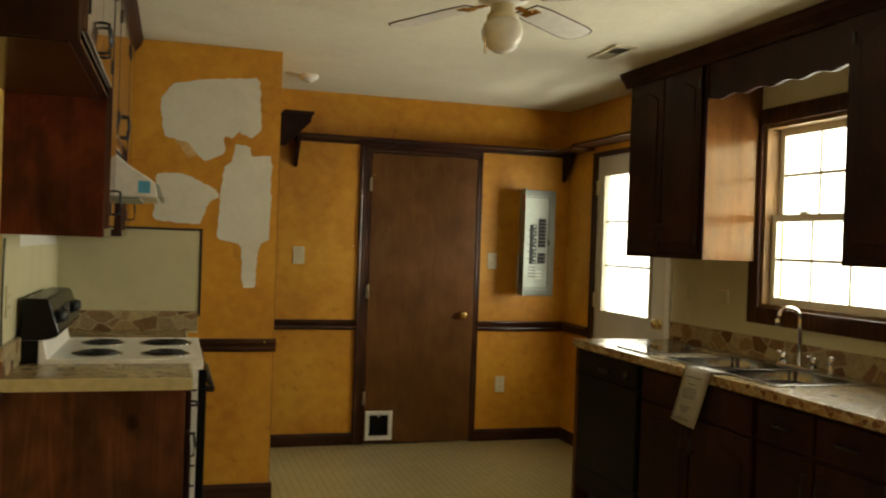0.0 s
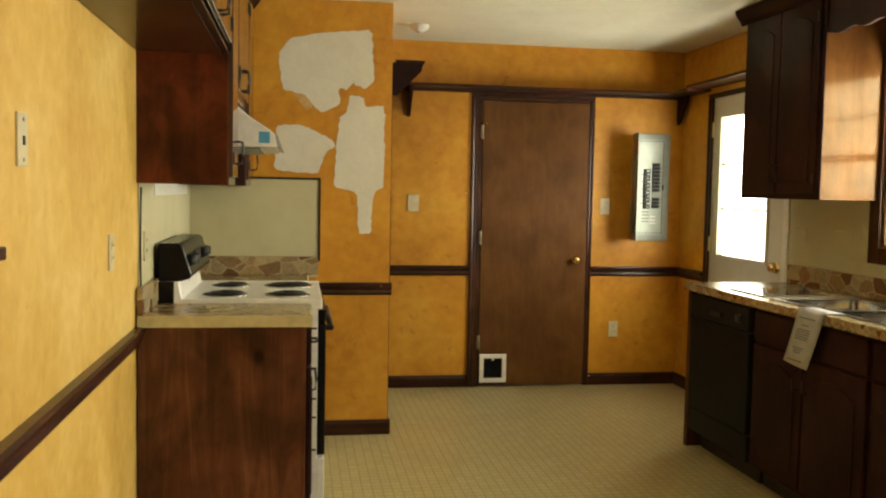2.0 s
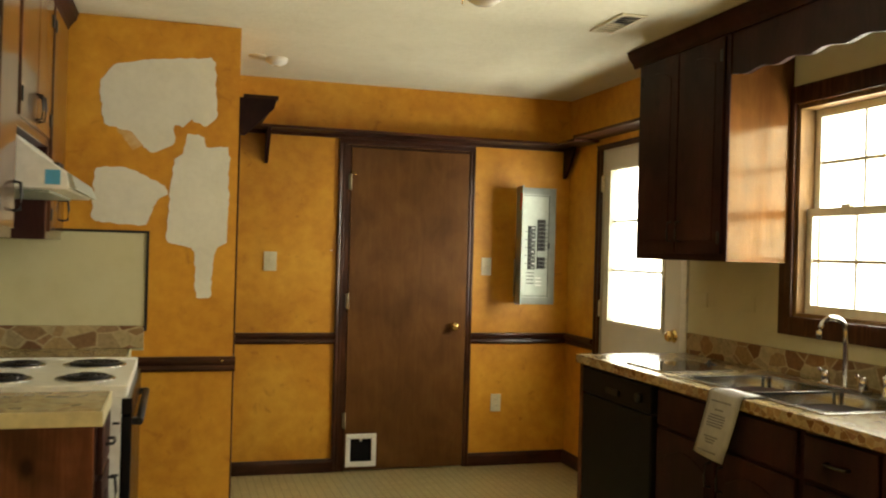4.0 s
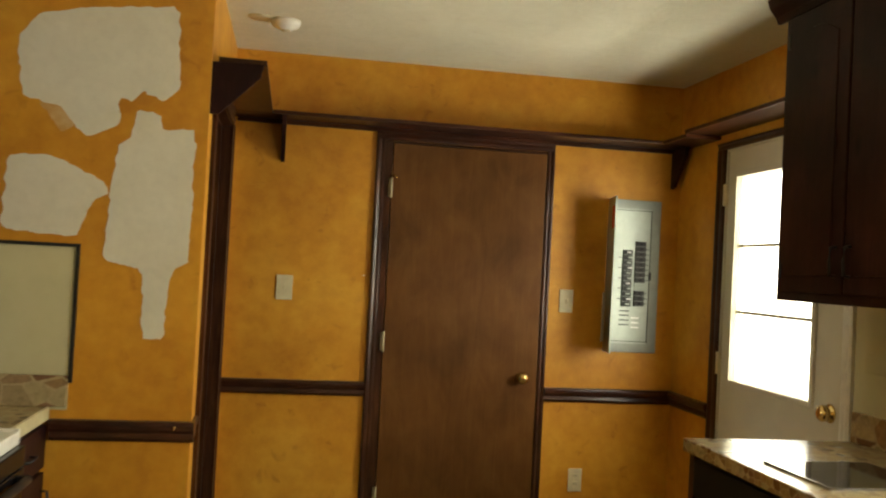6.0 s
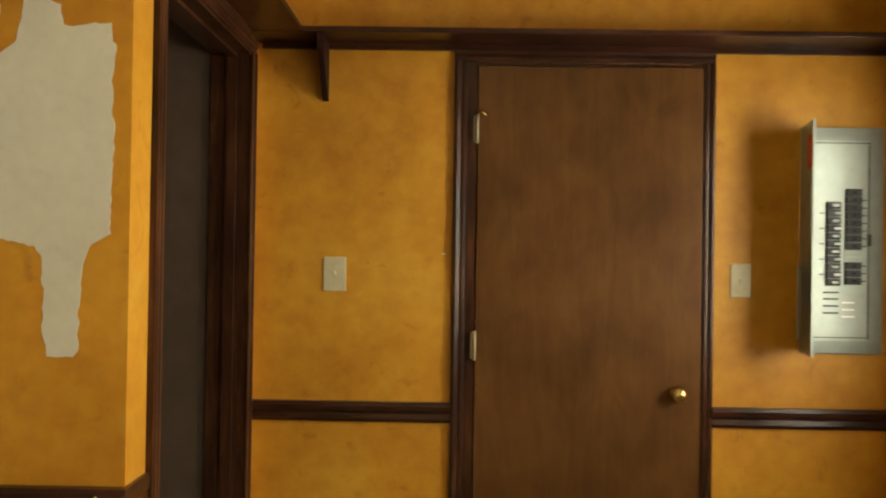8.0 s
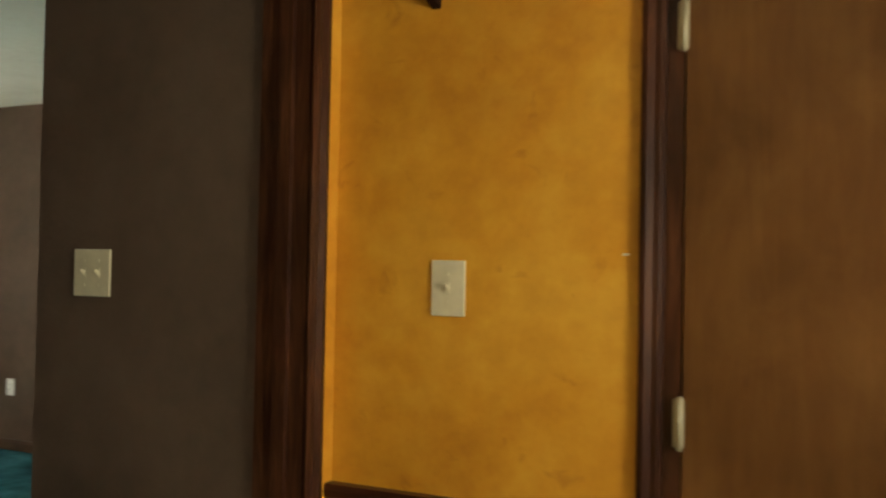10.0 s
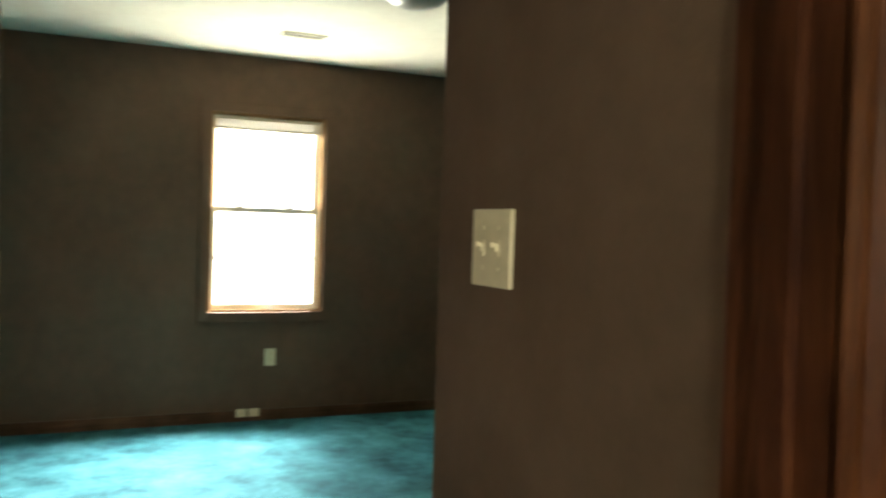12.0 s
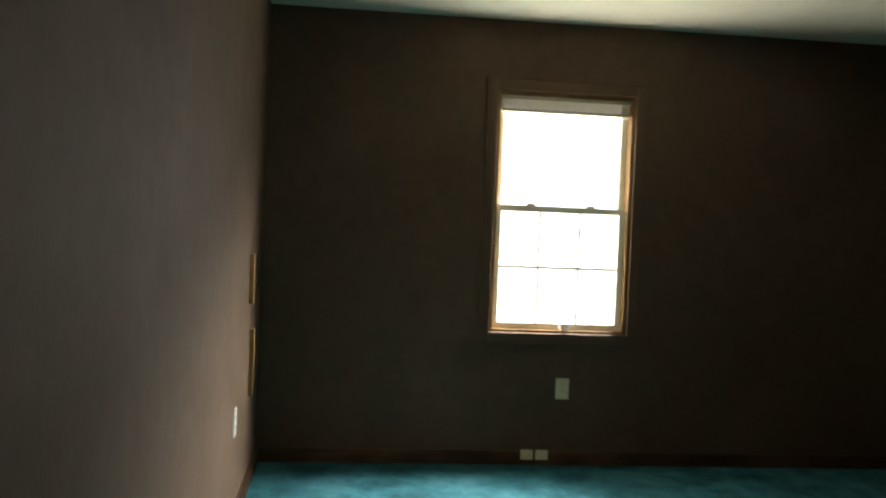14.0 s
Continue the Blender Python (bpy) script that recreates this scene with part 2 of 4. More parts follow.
def box(x0, x1, y0, y1, z0, z1, bevel=0.0):
    bm = bmesh.new()
    bmesh.ops.create_cube(bm, size=1)
    for v in bm.verts:
        v.co = Vector((x0 + (v.co.x + 0.5) * (x1 - x0), y0 + (v.co.y + 0.5) * (y1 - y0), z0 + (v.co.z + 0.5) * (z1 - z0)))
    if bevel:
        bmesh.ops.bevel(bm, geom=bm.edges[:], offset=bevel, segments=2, affect="EDGES", profile=0.6)
    return bm


def join(*parts):
    out = bmesh.new()
    for p in parts:
        me = bpy.data.meshes.new("tmp")
        p.to_mesh(me)
        out.from_mesh(me)
        p.free()
        bpy.data.meshes.remove(me)
    return out


def prism(axis, pts, a0, a1, bevel=0.0):
    """A polygon in the two other axes (in x, y, z order), drawn out along axis from a0 to a1."""
    def place(a, p):
        return {"x": (a, p[0], p[1]), "y": (p[0], a, p[1]), "z": (p[0], p[1], a)}[axis]
    bm = bmesh.new()
    lo = [bm.verts.new(place(a0, p)) for p in pts]
    hi = [bm.verts.new(place(a1, p)) for p in pts]
    bm.faces.new(lo), bm.faces.new(hi[::-1])
    for i in range(len(pts)):
        j = (i + 1) % len(pts)
        bm.faces.new((lo[j], lo[i], hi[i], hi[j]))
    bmesh.ops.recalc_face_normals(bm, faces=bm.faces[:])
    if bevel:
        bmesh.ops.bevel(bm, geom=bm.edges[:], offset=bevel, segments=1, affect="EDGES")
    return bm


def lathe(profile, centre, axis="z", segs=24):
    """Rows of (radius, height) turned round an axis through centre."""
    bm = bmesh.new()
    rings = []
    for r, h in profile:
        ring = []
        for i in range(segs):
            a = 2 * math.pi * i / segs
            c, s = r * math.cos(a), r * math.sin(a)
            p = {"z": (c, s, h), "x": (h, c, s), "y": (c, h, s)}[axis]
            ring.append(bm.verts.new(Vector(centre) + Vector(p)))
        rings.append(ring)
    for a, b in zip(rings, rings[1:]):
        for i in range(segs):
            bm.faces.new((a[i], a[(i + 1) % segs], b[(i + 1) % segs], b[i]))
    for ring in (rings[0], rings[-1]):
        bm.faces.new(ring)
    bmesh.ops.remove_doubles(bm, verts=bm.verts[:], dist=1e-5)
    bmesh.ops.recalc_face_normals(bm, faces=bm.faces[:])
    for f in bm.faces:
        f.smooth = True
    return bm


def tube(points, radius, segs=8):
    bm = bmesh.new()
    pts = [Vector(p) for p in points]
    rings = []
    for i, p in enumerate(pts):
        d = (pts[min(i + 1, len(pts) - 1)] - pts[max(i - 1, 0)]).normalized()
        side = d.cross(Vector((0, 0, 1)) if abs(d.z) < 0.95 else Vector((1, 0, 0))).normalized()
        up = side.cross(d)
        rings.append([bm.verts.new(p + radius * (math.cos(2 * math.pi * k / segs) * side + math.sin(2 * math.pi * k / segs) * up)) for k in range(segs)])
    for a, b in zip(rings, rings[1:]):
        for i in range(segs):
            f = bm.faces.new((a[i], a[(i + 1) % segs], b[(i + 1) % segs], b[i]))
            f.smooth = True
    bm.faces.new(rings[0]), bm.faces.new(rings[-1])
    bmesh.ops.recalc_face_normals(bm, faces=bm.faces[:])
    return bm


def origin(ob):
    p = Vector(ob.location)
    while ob.parent:
        ob = ob.parent
        p += Vector(ob.location)
    return p


def solid(name, bm, mat, at=None):
    """One mesh object from world coordinates, with its origin at the middle of its base."""
    me = bpy.data.meshes.new(name)
    bm.to_mesh(me)
    bm.free()
    n = len(me.vertices)
    co = np.empty(n * 3)
    me.vertices.foreach_get("co", co)
    co = co.reshape(-1, 3)
    if at is None:
        lo, hi = co.min(0), co.max(0)
        at = Vector(((lo[0] + hi[0]) / 2, (lo[1] + hi[1]) / 2, lo[2]))
    me.transform(Matrix.Translation(-Vector(at)))
    me.materials.append(mat)
    ob = new(name, me)
    ob.location = at
    return ob


def part(name, bm, mat, parent, label=""):
    ob = solid(name, bm, mat)
    world_at = Vector(ob.location)
    ob.parent = parent
    ob.location = world_at - origin(parent)
    if label:
        tagged(ob, label)
    return ob


def thing(name, at, label, category, group="", kind=""):
    ob = new(name)
    ob.empty_display_size = 0.1
    ob.location = at
    return tagged(ob, label, category, group, kind)


def structure(name, bm, mat, label):
    return tagged(solid(name, bm, mat), label, kind="structure")


# ---- the setting ----
XL, XR, YF, YS, XD, CZ = -0.71, 2.65, 4.63, 3.435, 0.39, 2.43
PX, PY, LZ = -5.10, 3.747, 2.465     # living room: west and south wall faces


def wall_with_hole(axis, a0, a1, lo, hi, holes, top=CZ):
    """A wall a0..a1 thick across axis, lo..hi along the other; holes: (from, to, sill, head)."""
    def piece(u0, u1, z0, z1):
        return box(a0, a1, u0, u1, z0, z1) if axis == "x" else box(u0, u1, a0, a1, z0, z1)
    pieces, at = [], lo
    for u0, u1, z0, z1 in sorted(holes):
        pieces.append(piece(at, u0, 0, top))
        if z0 > 0:
            pieces.append(piece(u0, u1, 0, z0))
        pieces.append(piece(u0, u1, z1, top))
        at = u1
    pieces.append(piece(at, hi, 0, top))
    return join(*pieces)


ground = structure("ground", box(-400, 400, -400, 400, -0.5, -0.4), GRASS, "rough lawn around the house")
structure("porch_slab", box(2.77, 6.5, -1, 6, -0.4, -0.06), CONCRETE, "grey concrete porch floor outside the kitchen")
structure("floor", join(box(-0.83, 2.77, -3.72, 3.62, -0.1, 0), box(0.33, 2.77, 3.62, 4.75, -0.1, 0)), VINYL, "tan patterned vinyl kitchen floor")
structure("floor_carpet", join(box(-5.22, -0.31, 3.62, 7.52, -0.1, 0.006), box(-0.31, 0.33, 3.62, 4.64, -0.1, 0.006)), CARPET, "worn teal carpet in the living room")
structure("ceiling", join(box(-0.83, 2.77, -3.72, 3.62, CZ, CZ + 0.08), box(0.27, 2.77, 3.62, 4.75, CZ, CZ + 0.08)), CEILING, "cream textured kitchen ceiling")
structure("ceiling_living_room", join(box(-5.22, -0.31, 3.62, 7.52, LZ, LZ + 0.08), box(-0.31, 0.27, 3.62, 4.64, LZ, LZ + 0.08)), CEILING, "cream textured living room ceiling")
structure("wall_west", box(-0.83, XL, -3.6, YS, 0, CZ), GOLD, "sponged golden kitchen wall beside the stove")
structure("wall_stub", box(-0.83, XD, YS, 3.62, 0, CZ), ORANGE, "orange stub wall patched with white primer")
structure("wall_doorway", join(box(0.27, XD, 3.62, 3.635, 0, CZ), box(0.27, XD, 3.635, 4.53, 2.06, CZ), box(0.27, XD, 4.53, 4.63, 0, CZ)), ORANGE, "orange wall round the living room doorway")
structure("wall_north", wall_with_hole("y", YF, 4.75, 0.27, 2.77, [(1.122, 1.94, 0, 2.05)]), ORANGE, "sponged orange wall with the pantry door")
structure("wall_pantry", join(box(1.0, 2.1, 5.2, 5.26, 0, CZ), box(1.0, 1.06, 4.75, 5.2, 0, CZ), box(2.04, 2.1, 4.75, 5.2, 0, CZ)), TAUPE, "plain pantry wall behind the closed door")
# The first hole is for the assumed window, out of view.
structure("wall_east", wall_with_hole("x", XR, 2.77, -3.6, 4.75, [(-1.48, -0.22, 0.6, 2.1), (1.45, 2.31, 1.16, 2.06), (3.19, 4.13, 0, 2.05)]), ORANGE, "orange outside wall with entry door, sink window and assumed window")
structure("wall_south", box(-0.83, 2.77, -3.72, -3.6, 0, CZ), ORANGE, "plain orange dining end wall")
structure("wall_living_south", box(-5.22, 0.27, 3.62, PY, 0, LZ), TAUPE, "taupe painted living room wall")
structure("wall_living_entry", join(box(-0.43, 0.27, 4.525, 4.64, 0, LZ), box(-0.43, -0.31, 4.64, 7.4, 0, LZ)), TAUPE, "dark taupe wall beside the doorway")
structure("wall_living_west", wall_with_hole("x", -5.22, PX, PY, 7.4, [(4.99, 5.775, 0.745, 2.08)], LZ), TAUPE, "dark taupe wall with the living room window")
structure("wall_living_north", box(-5.22, -0.31, 7.4, 7.52, 0, LZ), TAUPE, "dark taupe end wall of the living room")

# cream panels behind stove and sink
structure("backsplash_panel_west", box(XL, XL + 0.005, 1.86, YS, 0.9, 1.42), CREAM_WALL, "cream wall panel behind the stove")
structure("backsplash_panel_stub", box(XL + 0.005, -0.012, YS - 0.005, YS, 0.9, 1.44), CREAM_WALL, "cream wall panel at the stove end")
structure("backsplash_panel_east", join(box(XR - 0.005, XR, 0.6, 3.12, 0.9, 1.08), box(XR - 0.005, XR, 2.39, 3.12, 1.08, 1.40), box(XR - 0.005, XR, 0.6, 1.37, 1.08, 1.40), box(XR - 0.005, XR, 1.37, 2.39, 2.13, CZ)), CREAM_WALL, "cream wall panel behind the sink")
# Thin white rectangle below the wall cabinets, behind the stove.
structure("backsplash_white_strip", box(XL + 0.005, XL + 0.0075, 2.21, 3.30, 1.352, 1.55), WHITE, "white strip on the wall under the hood")
structure("trim_panel_edge", join(box(-0.012, 0.0, YS - 0.012, YS, 0.99, 1.452), box(-0.38, -0.0121, YS - 0.012, YS, 1.44, 1.452)), BLACK_MATTE, "thin black edge of the cream panel")


def rail_profile(d, z):
    """Chair rail section: (distance from the wall, height); d scales its depth."""
    p = [(0, 0), (0.012, 0), (0.022, 0.012), (0.018, 0.03), (0.030, 0.042), (0.034, 0.058), (0.028, 0.07), (0, 0.07)]
    return [(u * d, z + h) for u, h in p]


def rail_on(name, side, at, lo, hi, z=0.80, label="dark-stained moulded chair rail", depth=1.0):
    p = rail_profile(depth, z)
    if side == "-y":
        bm = prism("x", [(at - d, h) for d, h in p], lo, hi)
    elif side == "+x":
        bm = prism("y", [(at + d, h) for d, h in p], lo, hi)
    else:
        bm = prism("y", [(at - d, h) for d, h in p], lo, hi)
    return structure(name, bm, TRIM, label)


rail_on("trim_rail_north_a", "-y", YF, XD, 1.077)
rail_on("trim_rail_north_b", "-y", YF, 1.975, XR)
rail_on("trim_rail_east", "-x", XR, 4.19, YF - 0.034)
rail_on("trim_rail_stub", "-y", YS, -0.062, XD + 0.012)
rail_on("trim_rail_stub_end", "+x", XD, YS, 3.56, depth=0.35)
tagged(solid("rail_screw", lathe([(0.0, -0.005), (0.005, -0.004), (0.0065, 0.0)], (0.340, YS - 0.033, 0.853), "y", 12), BRASS), "bright brass screw head in the chair rail", "screw")
rail_on("trim_rail_west", "+x", XL, -3.6, 1.84)


def base_on(name, side, at, lo, hi, mat=TRIM, h=0.085, z=0.0, label="dark-stained baseboard"):
    p = [(0, z), (0.015, z), (0.015, z + h - 0.02), (0.008, z + h), (0, z + h)]
    if side == "-y":
        bm = prism("x", [(at - d, q) for d, q in p], lo, hi)
    elif side == "+y":
        bm = prism("x", [(at + d, q) for d, q in p], lo, hi)
    elif side == "+x":
        bm = prism("y", [(at + d, q) for d, q in p], lo, hi)
    else:
        bm = prism("y", [(at - d, q) for d, q in p], lo, hi)
    return structure(name, bm, mat, label)


base_on("baseboard_north_a", "-y", YF, XD, 1.077)
base_on("baseboard_north_b", "-y", YF, 1.975, XR)
base_on("baseboard_east", "-x", XR, 4.19, YF - 0.015)
base_on("baseboard_stub", "-y", YS, -0.05, XD + 0.015)
base_on("baseboard_stub_end", "+x", XD, YS, 3.56)
base_on("baseboard_west", "+x", XL, -3.6, 1.84)
TAUPE_TRIM = wood("stained_living_room_base", (0.058, 0.032, 0.019), (0.090, 0.050, 0.028), (0.130, 0.072, 0.039), 0.4, "y", False)
base_on("baseboard_living_west", "+x", PX, PY + 0.015, 7.4, TAUPE_TRIM, 0.075, 0.006, "brown living room baseboard")
base_on("baseboard_living_south", "+y", PY, -5.10, 0.2, TAUPE_TRIM, 0.075, 0.006, "brown living room baseboard")
base_on("baseboard_living_north", "-y", 7.4, -5.085, -0.375, TAUPE_TRIM, 0.075, 0.006, "brown living room baseboard")

# ---- doors and windows ----


def casing_profile(w=0.062, t=0.018):
    return [(0, 0), (0, t * 0.55), (w * 0.25, t * 0.7), (w * 0.45, t * 0.62), (w * 0.75, t), (w, t * 0.85), (w, 0)]


def build_pantry_door():
    d = thing("door_1", (1.53, YF, 0), "closed brown flush pantry door with a pet flap", "door", kind="structure")
    part("door_slab", box(1.158, 1.935, YF - 0.008, YF + 0.03, 0.008, 2.035, 0.003), DOOR_WOOD, d)
    for x, w, way in ((1.122, 0.046, -1), (1.938, 0.037, 1)):
        pts = [(x + way * u, YF - v) for u, v in casing_profile(w)]
        part("casing", prism("z", pts, 0, 2.05), TRIM_V, d, "dark-stained moulded casing")
    part("head_casing", prism("x", [(YF - v, 2.05 + u * 0.9) for u, v in casing_profile()], 1.076, 1.975), TRIM, d)
    part("jamb", join(box(1.1225, 1.1565, YF - 0.004, 4.745, 0, 2.049), box(1.9362, 1.9395, YF + 0.001, 4.745, 0, 2.049), box(1.1565, 1.9362, YF + 0.002, 4.745, 2.038, 2.049)), TRIM_V, d)
    k = part("door_knob", lathe([(0.0, -0.060), (0.012, -0.059), (0.024, -0.051), (0.029, -0.040), (0.027, -0.028), (0.018, -0.018), (0.014, -0.012), (0.024, -0.008), (0.026, 0.0)], (1.855, YF - 0.008, 0.915), "y"), BRASS, d, "polished brass knob")
    for z in (1.815, 1.068, 0.32):
        part("hinge", join(box(1.143, 1.163, YF - 0.016, YF - 0.006, z - 0.045, z + 0.045, 0.002), lathe([(0.006, -0.05), (0.006, 0.05)], (1.156, YF - 0.018, z))), OLD_BRASS, d, "dull pale brass hinge")
    part("hook", tube([(1.150, YF - 0.012, 1.875), (1.175, YF - 0.03, 1.872), (1.182, YF - 0.03, 1.86)], 0.004), BRASS, d)
    flap = part("pet_door", join(box(1.165, 1.36, YF - 0.028, YF - 0.008, 0.03, 0.062, 0.004), box(1.165, 1.36, YF - 0.028, YF - 0.008, 0.205, 0.235, 0.004), box(1.165, 1.195, YF - 0.028, YF - 0.008, 0.062, 0.205, 0.004), box(1.33, 1.36, YF - 0.028, YF - 0.008, 0.062, 0.205, 0.004)), WHITE, d, "white plastic pet door frame")
    part("flap", box(1.195, 1.33, YF - 0.016, YF - 0.0085, 0.062, 0.205), BLACK, flap, "smoked black flap")
    part("latch", box(1.255, 1.27, YF - 0.02, YF - 0.016, 0.19, 0.204), WHITE, flap)


build_pantry_door()


def build_entry_door():
    d = thing("door_2", (XR, 3.66, 0), "closed cream entry door with a half-height window", "door", kind="structure")
    x0, x1 = XR + 0.006, XR + 0.045
    gy0, gy1, gz0, gz1 = 3.395, 4.02, 1.005, 1.915
    part("door_slab", join(box(x0, x1, 3.205, gy0, 0.01, 2.04), box(x0, x1, gy1, 4.115, 0.01, 2.04), box(x0, x1, gy0, gy1, 0.01, gz0), box(x0, x1, gy0, gy1, gz1, 2.04)), CREAM_DOOR, d)
    lite = part("window_frame", join(box(x0 - 0.012, x0, gy0 - 0.025, gy0, gz0 - 0.025, gz1 + 0.025, 0.003), box(x0 - 0.012, x0, gy1, gy1 + 0.025, gz0 - 0.025, gz1 + 0.025, 0.003), box(x0 - 0.012, x0, gy0, gy1, gz0 - 0.025, gz0, 0.003), box(x0 - 0.012, x0, gy0, gy1, gz1, gz1 + 0.025, 0.003)), CREAM_DOOR, d)
    pane = part("pane", box(x0 + 0.015, x0 + 0.019, gy0, gy1, gz0, gz1), GLASS, d)
    pane.visible_shadow = False
    for z in (1.31, 1.605):
        part("muntin", box(x0 + 0.010, x0 + 0.024, gy0, gy1, z - 0.007, z + 0.007), CREAM_DOOR, lite)
    part("door_knob", lathe([(0.0, -0.050), (0.014, -0.049), (0.026, -0.043), (0.031, -0.033), (0.029, -0.022), (0.021, -0.014), (0.022, -0.010), (0.034, -0.006), (0.036, 0.0)], (x0, 3.268, 0.98), "x"), BRASS, d, "polished brass knob")
    for z in (1.84, 1.07, 0.28):
        part("hinge", box(XR - 0.012, XR + 0.004, 4.108, 4.132, z - 0.05, z + 0.05, 0.002), IVORY, d)
    q = casing_profile(0.065)
    part("casing", prism("z", [(XR - v, 4.13 + u) for u, v in q], 0, 2.05), TRIM_V, d, "dark-stained casing on the hinge side")
    part("casing", prism("z", [(XR - v, 3.19 - u) for u, v in q], 0, 2.05), VINYL_WHITE, d, "cream painted casing on the latch side")
    part("head_casing", prism("y", [(XR - v, 2.05 + u * 0.5) for u, v in q], 3.125, 4.195), TRIM_V, d)
    part("jamb", join(box(XR, 2.77, 4.118, 4.13, 0, 2.05), box(XR, 2.77, 3.19, 3.202, 0, 2.05), box(XR, 2.77, 3.202, 4.118, 2.042, 2.05)), CREAM_DOOR, d)
    part("threshold", box(XR - 0.01, 2.78, 3.202, 4.118, 0.0, 0.009), STEEL, d)


build_entry_door()


def sash_window(name, label, side, wall_in, wall_out, y0, y1, z0, z1, mid, trim, trim_w, sash, muntins):
    """A double-hung window in a wall across x. side: +1 where the room lies towards +x. muntins: rows and columns of the lower and the upper sash."""
    w = thing(name, ((wall_in + wall_out) / 2, (y0 + y1) / 2, z0), label, "window", kind="structure")
    s = side

    def bx(a, b, *rest):
        return box(min(a, b), max(a, b), *rest)
    f = wall_in + s * 0.018
    part("casing", bx(wall_in, f, y0 - trim_w, y0, z0 - trim_w, z1 + trim_w, 0.004), trim, w)
    part("casing", bx(wall_in, f, y1, y1 + trim_w, z0 - trim_w, z1 + trim_w, 0.004), trim, w)
    part("casing", bx(wall_in, f, y0, y1, z1, z1 + trim_w, 0.004), trim, w)
    part("window_sill", bx(wall_in - s * 0.02, f + s * 0.006, y0, y1, z0 - trim_w, z0, 0.004), trim, w)
    part("window_frame", join(bx(wall_in, wall_out, y0, y0 + 0.02, z0, z1), bx(wall_in, wall_out, y1 - 0.02, y1, z0, z1), bx(wall_in, wall_out, y0 + 0.02, y1 - 0.02, z1 - 0.02, z1), bx(wall_in, wall_out, y0 + 0.02, y1 - 0.02, z0, z0 + 0.015)), LINER, w, "varnished jamb liner")
    ya, yb = y0 + 0.02, y1 - 0.02
    for k, (za, zb) in enumerate(((z0 + 0.015, mid + 0.018), (mid - 0.018, z1 - 0.02))):
        xa = wall_in - s * (0.042 + 0.034 * k)
        xb = xa - s * 0.03
        st = 0.034
        sa = part("sash", join(bx(xa, xb, ya, ya + st, za, zb), bx(xa, xb, yb - st, yb, za, zb), bx(xa, xb, ya + st, yb - st, za, za + 0.036), bx(xa, xb, ya + st, yb - st, zb - 0.034, zb)), sash, w)
        xm = (xa + xb) / 2
        pane = part("pane", bx(xm - 0.002, xm + 0.002, ya + st, yb - st, za + 0.036, zb - 0.034), GLASS, sa)
        pane.visible_shadow = False
        rows, cols = muntins[k]
        zs = [za + 0.036 + (zb - za - 0.07) * q for q in rows]
        ys = [ya + st + (yb - ya - 2 * st) * q for q in cols]
        for z in zs:
            part("muntin", bx(xm - 0.009, xm + 0.009, ya + st, yb - st, z - 0.0075, z + 0.0075), sash, sa)
        for y in ys:
            part("muntin", bx(xm - 0.007, xm + 0.007, y - 0.006, y + 0.006, za + 0.036, zb - 0.034), sash, sa)
    for y in (ya + (yb - ya) * 0.27, ya + (yb - ya) * 0.73):
        part("sash_lock", bx(wall_in - s * 0.044, wall_in - s * 0.067, y - 0.025, y + 0.025, mid + 0.018, mid + 0.032, 0.004), sash, w)
    return w


sash_window("window_1", "double-hung sink window with dark-stained casing", -1, XR, 2.77, 1.45, 2.31, 1.16, 2.06, 1.60, TRIM_V, 0.08, VINYL_WHITE, [((0.5,), (0.33, 0.67))] * 2)
sash_window("window_2", "double-hung living room window with raised blind", 1, PX, -5.22, 4.99, 5.775, 0.745, 2.08, 1.435, TAUPE, 0.065, VINYL_WHITE, [((0.5,), (0.33, 0.67)), ((), ())])
# Unseen window, assumed so that the added lamp has an opening.
sash_window("window_assumed", "assumed double-hung window out of view, with dark-stained casing", -1, XR, 2.77, -1.48, -0.22, 0.6, 2.1, 1.35, TRIM_V, 0.07, VINYL_WHITE, [((0.5,), (0.5,))] * 2)
blind = thing("window_blind", (-5.125, 5.38, 2.0), "cream slatted blind pulled up under the window head", "blind")
part("headrail", box(-5.15, -5.112, 5.015, 5.75, 2.035, 2.058, 0.002), BLIND, blind)
for i in range(7):
    part("slat", box(-5.148, -5.113, 5.018, 5.747, 1.985 + 0.007 * i, 1.9885 + 0.007 * i), BLIND, blind)
part("bottom_rail", box(-5.148, -5.113, 5.018, 5.747, 1.968, 1.983, 0.003), BLIND, blind)
part("pull_cord", tube([(-5.110, 5.69, 2.03), (-5.108, 5.692, 1.3), (-5.106, 5.69, 0.62)], 0.002, 6), WHITE, blind)
tagged(solid("sash_tag", box(-5.118, -5.112, 5.405, 5.445, 0.762, 0.80), PAPER), "small cream paper tag on the window sash", "tag")

# doorway to the living room
dw = thing("doorway_casing", (XD, 4.13, 0), "dark-stained casing and jamb of the living room doorway", "door frame", kind="structure")
q = casing_profile(0.075)
part("casing", prism("z", [(XD + v, 3.635 - u) for u, v in q], 0, 2.05), TRIM_V, dw)
part("casing", prism("z", [(XD + v, 4.512 + u * 0.75) for u, v in q], 0, 2.05), TRIM_V, dw)
part("head_casing", prism("y", [(XD + v, 2.05 + u * 0.5) for u, v in q], 3.56, 4.568), TRIM_V, dw)
part("jamb", join(box(0.262, XD + 0.004, 3.635, 3.653, 0, 2.04), box(0.262, XD + 0.004, 4.512, 4.53, 0, 2.04), box(0.262, XD + 0.004, 3.635, 4.53, 2.04, 2.06)), TRIM_V, dw)
